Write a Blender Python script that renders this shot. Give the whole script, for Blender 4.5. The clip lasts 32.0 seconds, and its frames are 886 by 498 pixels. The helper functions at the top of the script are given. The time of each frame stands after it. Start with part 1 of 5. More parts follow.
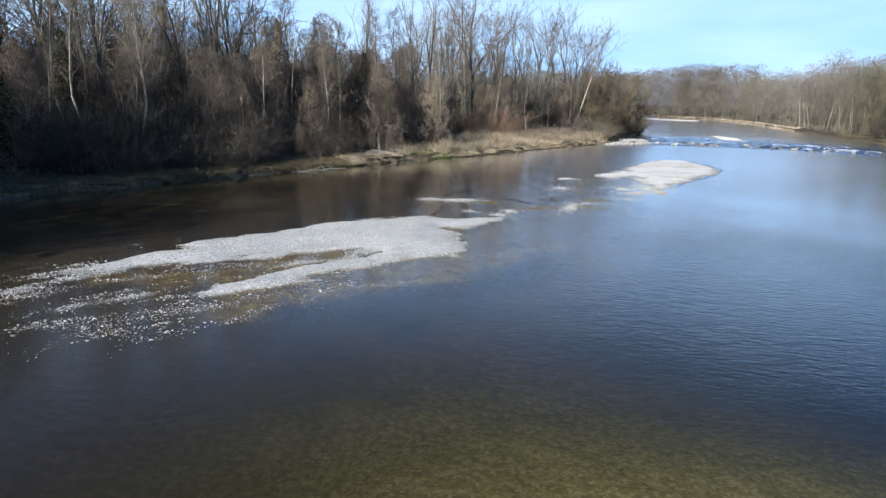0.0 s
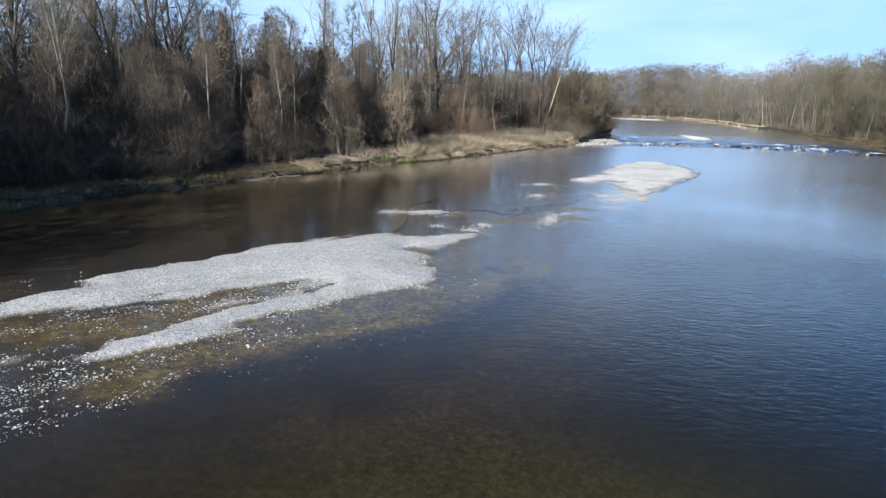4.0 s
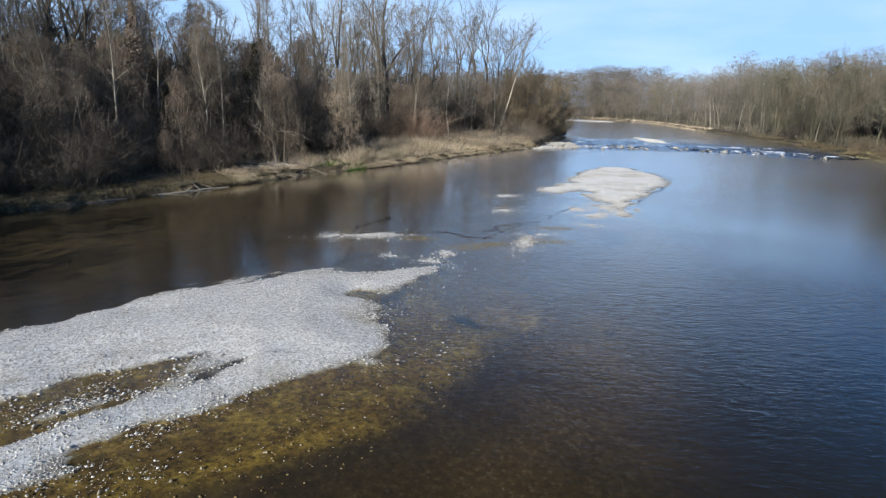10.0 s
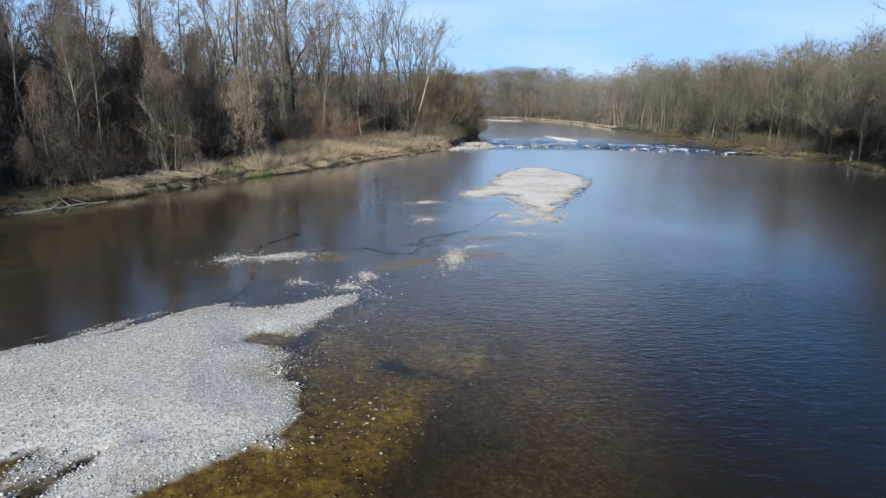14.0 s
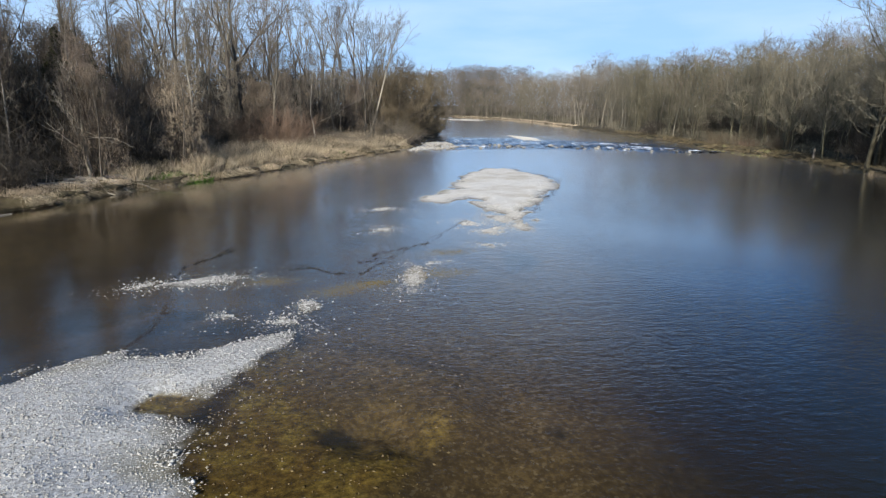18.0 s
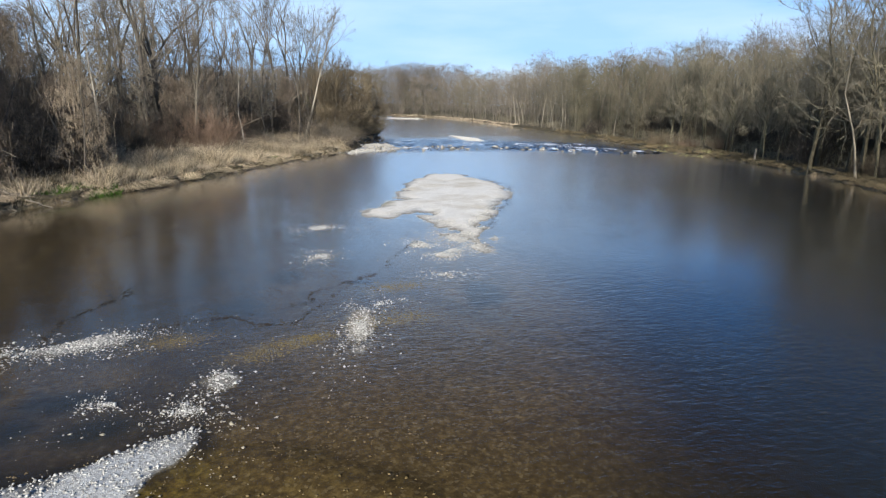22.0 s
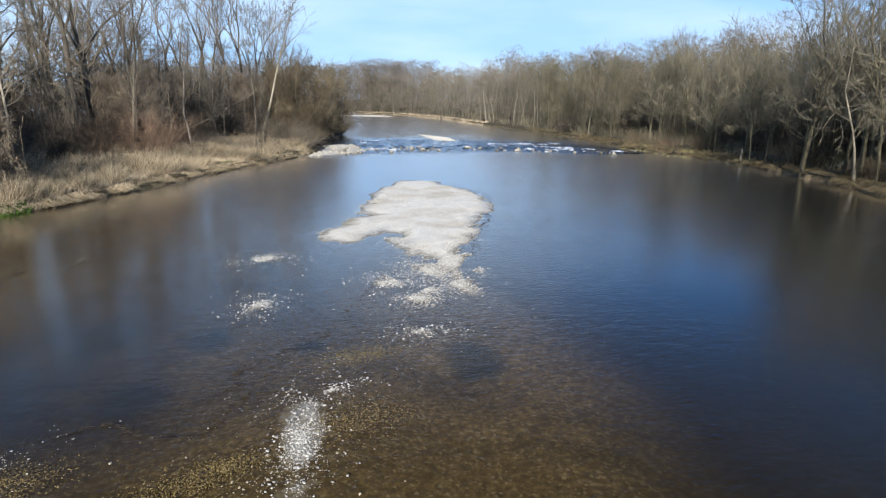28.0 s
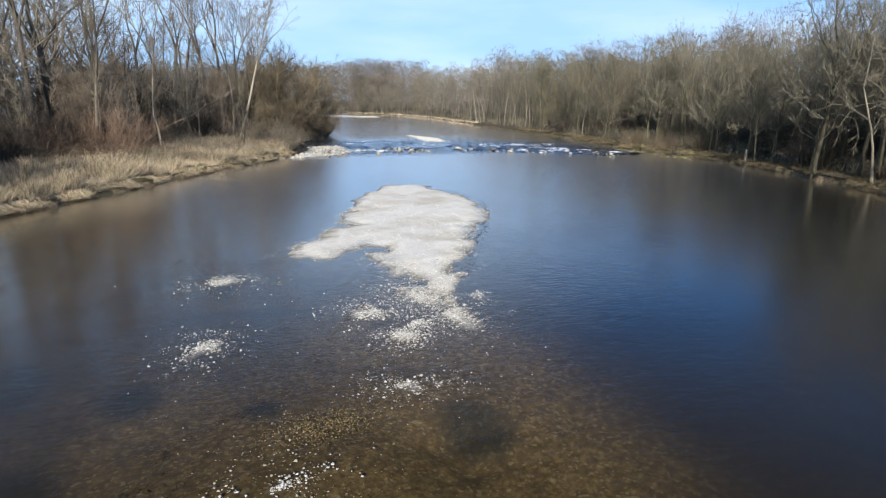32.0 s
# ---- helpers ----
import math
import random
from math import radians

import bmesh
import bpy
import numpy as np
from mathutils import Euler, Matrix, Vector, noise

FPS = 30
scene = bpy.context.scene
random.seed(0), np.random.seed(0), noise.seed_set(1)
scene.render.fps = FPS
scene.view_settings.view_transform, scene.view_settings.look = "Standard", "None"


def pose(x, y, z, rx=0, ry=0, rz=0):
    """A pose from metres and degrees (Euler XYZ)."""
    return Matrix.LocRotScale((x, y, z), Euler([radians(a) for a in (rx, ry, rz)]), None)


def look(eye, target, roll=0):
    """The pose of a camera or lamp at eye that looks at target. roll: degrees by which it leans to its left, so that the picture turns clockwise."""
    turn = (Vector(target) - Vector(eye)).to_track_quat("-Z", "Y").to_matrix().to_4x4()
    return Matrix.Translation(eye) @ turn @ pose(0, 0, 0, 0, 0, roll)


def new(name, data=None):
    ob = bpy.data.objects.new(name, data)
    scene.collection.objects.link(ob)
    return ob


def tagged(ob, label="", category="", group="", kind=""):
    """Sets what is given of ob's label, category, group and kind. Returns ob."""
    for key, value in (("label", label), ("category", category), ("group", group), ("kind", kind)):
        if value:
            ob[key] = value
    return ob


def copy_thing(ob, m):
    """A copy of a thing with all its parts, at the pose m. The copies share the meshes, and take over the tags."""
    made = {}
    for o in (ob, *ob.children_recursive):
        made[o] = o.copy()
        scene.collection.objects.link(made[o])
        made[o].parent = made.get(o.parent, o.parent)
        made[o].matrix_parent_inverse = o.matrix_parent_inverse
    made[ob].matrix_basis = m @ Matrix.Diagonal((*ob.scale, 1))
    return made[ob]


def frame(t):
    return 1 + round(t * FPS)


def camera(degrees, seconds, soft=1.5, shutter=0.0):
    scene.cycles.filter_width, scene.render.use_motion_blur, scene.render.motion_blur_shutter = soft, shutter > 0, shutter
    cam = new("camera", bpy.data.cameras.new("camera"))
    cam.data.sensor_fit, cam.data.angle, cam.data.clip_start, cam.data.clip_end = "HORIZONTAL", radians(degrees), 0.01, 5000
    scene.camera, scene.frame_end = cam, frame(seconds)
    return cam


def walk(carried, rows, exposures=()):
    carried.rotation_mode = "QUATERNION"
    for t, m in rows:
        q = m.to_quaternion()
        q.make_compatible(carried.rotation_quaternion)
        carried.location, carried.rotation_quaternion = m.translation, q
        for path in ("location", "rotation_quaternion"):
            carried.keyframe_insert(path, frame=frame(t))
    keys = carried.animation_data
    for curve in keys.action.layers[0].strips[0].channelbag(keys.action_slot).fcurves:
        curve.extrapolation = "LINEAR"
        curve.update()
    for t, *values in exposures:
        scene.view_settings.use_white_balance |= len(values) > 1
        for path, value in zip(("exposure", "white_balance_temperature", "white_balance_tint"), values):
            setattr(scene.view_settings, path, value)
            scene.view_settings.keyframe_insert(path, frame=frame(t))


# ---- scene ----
cam = camera(75.1, 32.0, 1.2)

PATH = [
    (0, (1.403, -6.003, 6.195), (1.146, -4.084, 5.693), 1.4),
    (1, (1.257, -4.983, 6.2), (1.009, -3.063, 5.699), 1.4),
    (2, (1.106, -3.949, 6.166), (0.885, -2.026, 5.665), 1.3),
    (3, (1.002, -2.924, 6.159), (0.83, -0.995, 5.659), 1.4),
    (4, (0.993, -1.88, 6.159), (0.845, 0.051, 5.661), 1.1),
    (7, (0.747, 1.076, 6.206), (0.648, 3.011, 5.709), 1.0),
    (8, (0.589, 2.062, 6.188), (0.552, 4.0, 5.693), 1.5),
    (9, (0.537, 2.931, 6.136), (0.534, 4.869, 5.641), 1.2),
    (10, (0.46, 3.803, 6.114), (0.479, 5.741, 5.623), 1.4),
    (11, (0.403, 4.665, 6.1), (0.436, 6.604, 5.609), 1.2),
    (12, (0.375, 5.522, 6.079), (0.47, 7.459, 5.59), 1.4),
    (13, (0.346, 6.311, 6.055), (0.577, 8.236, 5.567), 1.1),
    (14, (0.37, 6.965, 6.058), (0.677, 8.881, 5.574), 1.1),
    (17, (0.857, 9.399, 5.938), (1.252, 11.299, 5.455), 1.0),
    (18, (1.125, 10.284, 5.89), (1.557, 12.176, 5.407), 0.9),
    (19, (1.278, 11.264, 5.922), (1.752, 13.145, 5.435), 1.1),
    (20, (1.528, 12.154, 5.951), (2.017, 14.032, 5.467), 0.9),
    (21, (1.589, 13.212, 6.076), (2.123, 15.077, 5.591), 1.0),
    (22, (1.685, 14.172, 6.189), (2.313, 16.007, 5.702), 1.0),
    (23, (1.857, 15.092, 6.281), (2.525, 16.913, 5.79), 1.3),
    (24, (2.077, 15.935, 6.335), (2.762, 17.75, 5.845), 1.0),
    (25, (2.311, 16.735, 6.372), (3.005, 18.546, 5.884), 0.8),
    (28, (3.249, 19.214, 6.418), (3.974, 21.01, 5.921), 0.9),
    (29, (3.678, 20.038, 6.368), (4.409, 21.833, 5.873), 0.8),
    (30, (4.004, 20.895, 6.3), (4.745, 22.686, 5.806), 0.7),
    (31, (4.281, 21.766, 6.225), (5.03, 23.553, 5.731), 0.8),
    (32, (4.585, 22.609, 6.173), (5.342, 24.393, 5.679), 0.8),
]
walk(cam, [(t, look(eye, target, roll)) for t, eye, target, roll in PATH],
     exposures=[(0, 0.40, 5860, 10), (7, 0.28, 5920, 10), (13, 0.09, 6010, 10), (18, 0.12, 6090, 10), (25, 0.30, 6160, 10), (32, 0.30, 6160, 10)])

# ---- world, sun ----
SUN_AZ, SUN_EL = 25.3, 26.7          # the light travels towards this bearing (from +y to +x), at this slope
world = bpy.data.worlds.new("sky")
scene.world = world
world.use_nodes = True
wn, wl = world.node_tree.nodes, world.node_tree.links
sky = wn.new("ShaderNodeTexSky")
sky.sky_type = 'NISHITA'
sky.sun_disc = False
sky.sun_elevation = radians(SUN_EL)
sky.sun_rotation = radians(180 + SUN_AZ)
sky.air_density, sky.dust_density, sky.ozone_density = 0.7, 0.0, 2.0
tint = wn.new("ShaderNodeMix")
tint.data_type, tint.blend_type = 'RGBA', 'MULTIPLY'
tint.inputs[0].default_value = 1.0
tint.inputs[7].default_value = (0.28, 0.58, 0.80, 1)
wl.new(sky.outputs[0], tint.inputs[6])
geo = wn.new("ShaderNodeTexCoord")
stretch = wn.new("ShaderNodeMapping")
stretch.inputs["Scale"].default_value = (1.6, 1.6, 7.0)
wl.new(geo.outputs["Generated"], stretch.inputs[0])
veil = wn.new("ShaderNodeTexNoise")
veil.inputs["Scale"].default_value, veil.inputs["Detail"].default_value = 1.7, 6
wl.new(stretch.outputs[0], veil.inputs["Vector"])
thin = wn.new("ShaderNodeMapRange")
thin.inputs[1].default_value, thin.inputs[2].default_value, thin.inputs[4].default_value = 0.45, 0.8, 0.10
wl.new(veil.outputs[0], thin.inputs[0])
cirrus = wn.new("ShaderNodeMix")
cirrus.data_type = 'RGBA'
wl.new(thin.outputs[0], cirrus.inputs[0])
wl.new(tint.outputs[2], cirrus.inputs[6])
cirrus.inputs[7].default_value = (5.2, 5.6, 6.0, 1)
level = wn.new("ShaderNodeSeparateXYZ")
wl.new(geo.outputs["Generated"], level.inputs[0])
low = wn.new("ShaderNodeMapRange")
low.inputs[1].default_value, low.inputs[2].default_value, low.inputs[3].default_value, low.inputs[4].default_value = 0.22, 0.46, 0.9, 0.0
# the blue deepens across from the sun: the haze stands lower there
across = wn.new("ShaderNodeVectorMath")
across.operation = 'DOT_PRODUCT'
across.inputs[1].default_value = (math.sin(radians(SUN_AZ + 80)), math.cos(radians(SUN_AZ + 80)), 0)
wl.new(geo.outputs["Generated"], across.inputs[0])
depth = wn.new("ShaderNodeMapRange")
depth.inputs[1].default_value, depth.inputs[2].default_value, depth.inputs[3].default_value, depth.inputs[4].default_value = 0.15, 1.0, 0.95, 2.7
wl.new(across.outputs["Value"], depth.inputs[0])
rise = wn.new("ShaderNodeMath")
rise.operation = 'MULTIPLY'
wl.new(level.outputs[2], rise.inputs[0])
wl.new(depth.outputs[0], rise.inputs[1])
wl.new(rise.outputs[0], low.inputs[0])
haze = wn.new("ShaderNodeMix")
haze.data_type = 'RGBA'
wl.new(low.outputs[0], haze.inputs[0])
wl.new(cirrus.outputs[2], haze.inputs[6])
streaks = wn.new("ShaderNodeMapRange")
streaks.inputs[1].default_value, streaks.inputs[2].default_value = 0.38, 0.72
wl.new(veil.outputs[0], streaks.inputs[0])
pale = wn.new("ShaderNodeMix")
pale.data_type = 'RGBA'
pale.inputs[6].default_value, pale.inputs[7].default_value = (2.9, 4.4, 6.4, 1), (4.5, 5.5, 6.6, 1)
wl.new(streaks.outputs[0], pale.inputs[0])
wl.new(pale.outputs[2], haze.inputs[7])
wl.new(haze.outputs[2], wn["Background"].inputs[0])
wn["Background"].inputs[1].default_value = 0.15

sun_data = bpy.data.lights.new("sun", 'SUN')
sun_data.energy, sun_data.angle, sun_data.color = 5.0, radians(0.55), (1.0, 0.925, 0.81)
sun = new("sun", sun_data)
sun_way = Vector((math.sin(radians(SUN_AZ)) * math.cos(radians(SUN_EL)),
                  math.cos(radians(SUN_AZ)) * math.cos(radians(SUN_EL)), -math.sin(radians(SUN_EL))))
sun.matrix_world = look((-40, -90, 60), Vector((-40, -90, 60)) + sun_way)


# ---- materials ----
def mat(name):
    m = bpy.data.materials.new(name)
    m.use_nodes = True
    return m, m.node_tree.nodes, m.node_tree.links, m.node_tree.nodes["Principled BSDF"]


def ramp(n, stops):
    r = n.new("ShaderNodeValToRGB")
    el = r.color_ramp.elements
    while len(el) < len(stops):
        el.new(0.5)
    for e, (p, c) in zip(el, stops):
        e.position, e.color = p, (*c, 1)
    return r


def noise_tex(n, l, scale, detail=4, vec=None, rough=0.55):
    t = n.new("ShaderNodeTexNoise")
    t.inputs["Scale"].default_value, t.inputs["Detail"].default_value, t.inputs["Roughness"].default_value = scale, detail, rough
    if vec is not None:
        l.new(vec, t.inputs["Vector"])
    return t


def mixc(n, l, fac, a, b, mode='MIX'):
    m = n.new("ShaderNodeMix")
    m.data_type, m.blend_type = 'RGBA', mode
    for sock, v in ((m.inputs[0], fac), (m.inputs[6], a), (m.inputs[7], b)):
        if hasattr(v, "links") or isinstance(v, bpy.types.NodeSocket):
            l.new(v, sock)
        elif isinstance(v, tuple):
            sock.default_value = (*v, 1)
        else:
            sock.default_value = v
    return m.outputs[2]


def bump(n, l, height, bsdf, strength=0.5, dist=0.05):
    b = n.new("ShaderNodeBump")
    b.inputs["Strength"].default_value, b.inputs["Distance"].default_value = strength, dist
    l.new(height, b.inputs["Height"])
    l.new(b.outputs[0], bsdf.inputs["Normal"])
    return b


def bark(name, dark, light, scale=3.0, rough=0.9, spread=0.35):
    """Bark or twigs: two scales of mottling, and a shade of its own for each thing."""
    m, n, l, p = mat(name)
    g = n.new("ShaderNodeNewGeometry")
    a = noise_tex(n, l, scale, 5, g.outputs["Position"])
    b = noise_tex(n, l, 0.25, 3, g.outputs["Position"])
    c = mixc(n, l, a.outputs[0], dark, light)
    r = ramp(n, [(0.35, (1 - spread,) * 3), (0.65, (1 + spread, 1 + spread * 0.9, 1 + spread * 0.8))])
    l.new(b.outputs[0], r.inputs[0])
    c = mixc(n, l, 1.0, c, r.outputs[0], 'MULTIPLY')
    o = n.new("ShaderNodeObjectInfo")
    rr = ramp(n, [(0.0, (0.75, 0.72, 0.7)), (0.5, (1.0, 0.97, 0.92)), (1.0, (1.2, 1.2, 1.1))])
    l.new(o.outputs["Random"], rr.inputs[0])
    c = mixc(n, l, 1.0, c, rr.outputs[0], 'MULTIPLY')
    l.new(c, p.inputs["Base Color"])
    p.inputs["Roughness"].default_value = rough
    p.inputs["Specular IOR Level"].default_value = 0.2
    return m


def span(n, l, value, a, b, lo=0.0, hi=1.0):
    m = n.new("ShaderNodeMapRange")
    m.inputs[1].default_value, m.inputs[2].default_value, m.inputs[3].default_value, m.inputs[4].default_value = a, b, lo, hi
    l.new(value, m.inputs[0])
    return m.outputs[0]


def bed_material():
    """Gravel: bleached where dry; under water brown silt, black weed, olive gravel or golden algae by what lies there;
    near-black when deep, in place of the light lost in the water.
    """
    m, n, l, p = mat("river_gravel")
    g = n.new("ShaderNodeNewGeometry")
    pos = g.outputs["Position"]
    sep = n.new("ShaderNodeSeparateXYZ")
    l.new(pos, sep.inputs[0])
    pebble = n.new("ShaderNodeTexVoronoi")
    pebble.inputs["Scale"].default_value = 20.0
    l.new(pos, pebble.inputs["Vector"])
    sepc = n.new("ShaderNodeSeparateColor")
    l.new(pebble.outputs["Color"], sepc.inputs[0])
    stones = n.new("ShaderNodeTexVoronoi")
    stones.inputs["Scale"].default_value = 16.0
    l.new(pos, stones.inputs["Vector"])
    seps = n.new("ShaderNodeSeparateColor")
    l.new(stones.outputs["Color"], seps.inputs[0])
    fine = noise_tex(n, l, 6.0, 9, pos, 0.78)
    patch = noise_tex(n, l, 0.35, 5, pos)
    mid = noise_tex(n, l, 1.6, 6, pos, 0.65)

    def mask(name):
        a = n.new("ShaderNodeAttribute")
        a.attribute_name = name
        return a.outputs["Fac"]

    def product(a, b):
        t = n.new("ShaderNodeMath")
        t.operation = 'MULTIPLY'
        l.new(a, t.inputs[0])
        l.new(b, t.inputs[1])
        return t.outputs[0]

    def shade(value, *stops):
        r = ramp(n, list(stops))
        l.new(value, r.inputs[0])
        return r.outputs[0]
    # height above the water with a ragged edge
    edge = n.new("ShaderNodeMath")
    edge.operation = 'MULTIPLY_ADD'
    l.new(mid.outputs[0], edge.inputs[0])
    edge.inputs[1].default_value = 0.10
    l.new(sep.outputs[2], edge.inputs[2])
    over = edge.outputs[0]
    # near-black for the weed patches and for the light that deep water swallows
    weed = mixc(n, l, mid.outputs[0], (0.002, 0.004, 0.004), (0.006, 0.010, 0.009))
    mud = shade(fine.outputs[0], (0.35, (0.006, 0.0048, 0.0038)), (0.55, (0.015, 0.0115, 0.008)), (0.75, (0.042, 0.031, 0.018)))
    # the darkening with depth is put into the bed's colour
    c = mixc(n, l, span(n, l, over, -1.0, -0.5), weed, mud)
    brown = shade(mid.outputs[0], (0.3, (0.024, 0.0175, 0.007)), (0.5, (0.060, 0.044, 0.016)), (0.72, (0.11, 0.085, 0.032)))
    c = mixc(n, l, mask("silt"), c, brown)
    olive = shade(fine.outputs[0], (0.3, (0.05, 0.049, 0.022)), (0.5, (0.17, 0.163, 0.068)), (0.7, (0.36, 0.345, 0.17)))
    olive = mixc(n, l, span(n, l, seps.outputs[0], 0.86, 0.95, 0.0, 0.6), olive, (0.34, 0.32, 0.2))
    c = mixc(n, l, mask("olive"), c, olive)
    umber = shade(fine.outputs[0], (0.3, (0.028, 0.020, 0.009)), (0.5, (0.085, 0.060, 0.026)), (0.7, (0.20, 0.15, 0.066)))
    umber = mixc(n, l, span(n, l, seps.outputs[0], 0.86, 0.95, 0.0, 0.3), umber, (0.36, 0.31, 0.21))
    c = mixc(n, l, mask("umber"), c, umber)
    gold = shade(fine.outputs[0], (0.36, (0.036, 0.026, 0.007)), (0.5, (0.165, 0.125, 0.026)), (0.66, (0.40, 0.315, 0.072)))
    gold = mixc(n, l, span(n, l, mid.outputs[0], 0.42, 0.62), mixc(n, l, 1.0, gold, (0.6, 0.52, 0.5), 'MULTIPLY'), gold)
    c = mixc(n, l, mask("algae"), c, gold)
    c = mixc(n, l, product(mask("ridge"), span(n, l, fine.outputs[0], 0.4, 0.7, 0.0, 0.75)), c, (0.46, 0.34, 0.06))
    c = mixc(n, l, mask("weed"), c, weed)
    dry = shade(sepc.outputs[0], (0.0, (0.32, 0.31, 0.28)), (0.45, (0.51, 0.50, 0.465)), (1.0, (0.69, 0.68, 0.635)))
    blotch = shade(patch.outputs[0], (0.34, (0.78, 0.74, 0.66)), (0.56, (1.0, 1.0, 1.0)))
    dry = mixc(n, l, mask("bleached"), dry, mixc(n, l, 1.0, blotch, mixc(n, l, sepc.outputs[0], (0.74, 0.69, 0.59), (0.88, 0.835, 0.74)), 'MULTIPLY'))
    spot = shade(patch.outputs[0], (0.52, (0, 0, 0)), (0.68, (0.75,) * 3))
    top = mixc(n, l, product(span(n, l, over, 0.20, 0.11), spot), dry, (0.27, 0.23, 0.12))
    c = mixc(n, l, span(n, l, over, 0.035, 0.105), c, top)
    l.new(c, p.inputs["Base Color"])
    p.inputs["Roughness"].default_value = 0.85
    bump(n, l, fine.outputs[0], p, 0.5, 0.03)
    return m


def soil_material(name, dark, mid, light):
    m, n, l, p = mat(name)
    g = n.new("ShaderNodeNewGeometry")
    a = noise_tex(n, l, 5, 6, g.outputs["Position"])
    b = noise_tex(n, l, 0.3, 4, g.outputs["Position"])
    c = ramp(n, [(0.3, dark), (0.5, mid), (0.72, light)])
    l.new(a.outputs[0], c.inputs[0])
    d = ramp(n, [(0.35, (0.7, 0.75, 0.6)), (0.65, (1.3, 1.2, 1.05))])
    l.new(b.outputs[0], d.inputs[0])
    l.new(mixc(n, l, 1.0, c.outputs[0], d.outputs[0], 'MULTIPLY'), p.inputs["Base Color"])
    p.inputs["Roughness"].default_value = 0.95
    bump(n, l, a.outputs[0], p, 0.8, 0.08)
    return m


def water_material():
    """Clear brownish river water: see-through, with a mirror skin by Fresnel and two sets of ripples."""
    m, n, l, p = mat("river_water")
    n.remove(p)
    out = n["Material Output"]
    g = n.new("ShaderNodeNewGeometry")
    mp = n.new("ShaderNodeMapping")
    mp.inputs["Rotation"].default_value = (0, 0, radians(20))
    mp.inputs["Scale"].default_value = (1.0, 2.1, 1.0)
    l.new(g.outputs["Position"], mp.inputs[0])
    w1 = noise_tex(n, l, 1.5, 3, mp.outputs[0], 0.5)
    w1.inputs["Distortion"].default_value = 0.6
    w2 = noise_tex(n, l, 3.6, 2, mp.outputs[0], 0.5)
    w3 = noise_tex(n, l, 9.0, 2, mp.outputs[0], 0.5)
    calm = noise_tex(n, l, 0.05, 2, g.outputs["Position"])
    cr = ramp(n, [(0.36, (0.25,) * 3), (0.62, (1.0,) * 3)])
    l.new(calm.outputs[0], cr.inputs[0])
    add = n.new("ShaderNodeMath")
    add.operation = 'MULTIPLY_ADD'
    l.new(w2.outputs[0], add.inputs[0])
    add.inputs[1].default_value = 0.8
    fine = n.new("ShaderNodeMath")
    fine.operation = 'MULTIPLY_ADD'
    l.new(w3.outputs[0], fine.inputs[0])
    fine.inputs[1].default_value = 0.35
    l.new(w1.outputs[0], fine.inputs[2])
    l.new(fine.outputs[0], add.inputs[2])
    mul = n.new("ShaderNodeMath")
    mul.operation = 'MULTIPLY'
    l.new(add.outputs[0], mul.inputs[0])
    l.new(cr.outputs[0], mul.inputs[1])
    sp = n.new("ShaderNodeSeparateXYZ")
    l.new(g.outputs["Position"], sp.inputs[0])
    fast, slow = n.new("ShaderNodeMapRange"), n.new("ShaderNodeMapRange")
    for nd, a0, a1, b0, b1 in ((fast, 86.0, 92.0, 1.0, 14.0), (slow, 98.0, 128.0, 1.0, 0.072)):
        nd.inputs[1].default_value, nd.inputs[2].default_value, nd.inputs[3].default_value, nd.inputs[4].default_value = a0, a1, b0, b1
        l.new(sp.outputs[1], nd.inputs[0])
    run = n.new("ShaderNodeMath")
    run.operation = 'MULTIPLY'
    l.new(fast.outputs[0], run.inputs[0])
    l.new(slow.outputs[0], run.inputs[1])
    mul2 = n.new("ShaderNodeMath")
    mul2.operation = 'MULTIPLY'
    l.new(mul.outputs[0], mul2.inputs[0])
    l.new(run.outputs[0], mul2.inputs[1])
    # short ripples where the current runs along the far side of the bars
    side = n.new("ShaderNodeMapRange")
    side.inputs[1].default_value, side.inputs[2].default_value, side.inputs[3].default_value, side.inputs[4].default_value = -1.0, 8.0, 1.5, 4.5
    l.new(sp.outputs[0], side.inputs[0])
    near = n.new("ShaderNodeMapRange")
    near.inputs[1].default_value, near.inputs[2].default_value, near.inputs[3].default_value, near.inputs[4].default_value = 24.0, 60.0, 1.0, 0.28
    l.new(sp.outputs[1], near.inputs[0])
    for extra in (side, near):
        t = n.new("ShaderNodeMath")
        t.operation = 'MULTIPLY'
        l.new(mul2.outputs[0], t.inputs[0])
        l.new(extra.outputs[0], t.inputs[1])
        mul2 = t
    mul = mul2
    b = n.new("ShaderNodeBump")
    b.inputs["Strength"].default_value, b.inputs["Distance"].default_value = 1.0, 0.0055
    l.new(mul.outputs[0], b.inputs["Height"])
    fr = n.new("ShaderNodeFresnel")
    fr.inputs[0].default_value = 1.33
    l.new(b.outputs[0], fr.inputs["Normal"])
    gl = n.new("ShaderNodeBsdfGlossy")
    gl.inputs[0].default_value = (1, 1, 1, 1)
    rgh = n.new("ShaderNodeMath")
    rgh.operation = 'MULTIPLY_ADD'
    rgh.inputs[1].default_value, rgh.inputs[2].default_value = 0.0008, 0.115
    l.new(run.outputs[0], rgh.inputs[0])
    # a light chop on the open reach above the riffle
    chop = n.new("ShaderNodeMath")
    chop.operation = 'MULTIPLY'
    l.new(span(n, l, sp.outputs[1], 40.0, 66.0), chop.inputs[0])
    l.new(span(n, l, sp.outputs[1], 98.0, 115.0, 0.09, 0.03), chop.inputs[1])
    rough = n.new("ShaderNodeMath")
    l.new(rgh.outputs[0], rough.inputs[0])
    l.new(chop.outputs[0], rough.inputs[1])
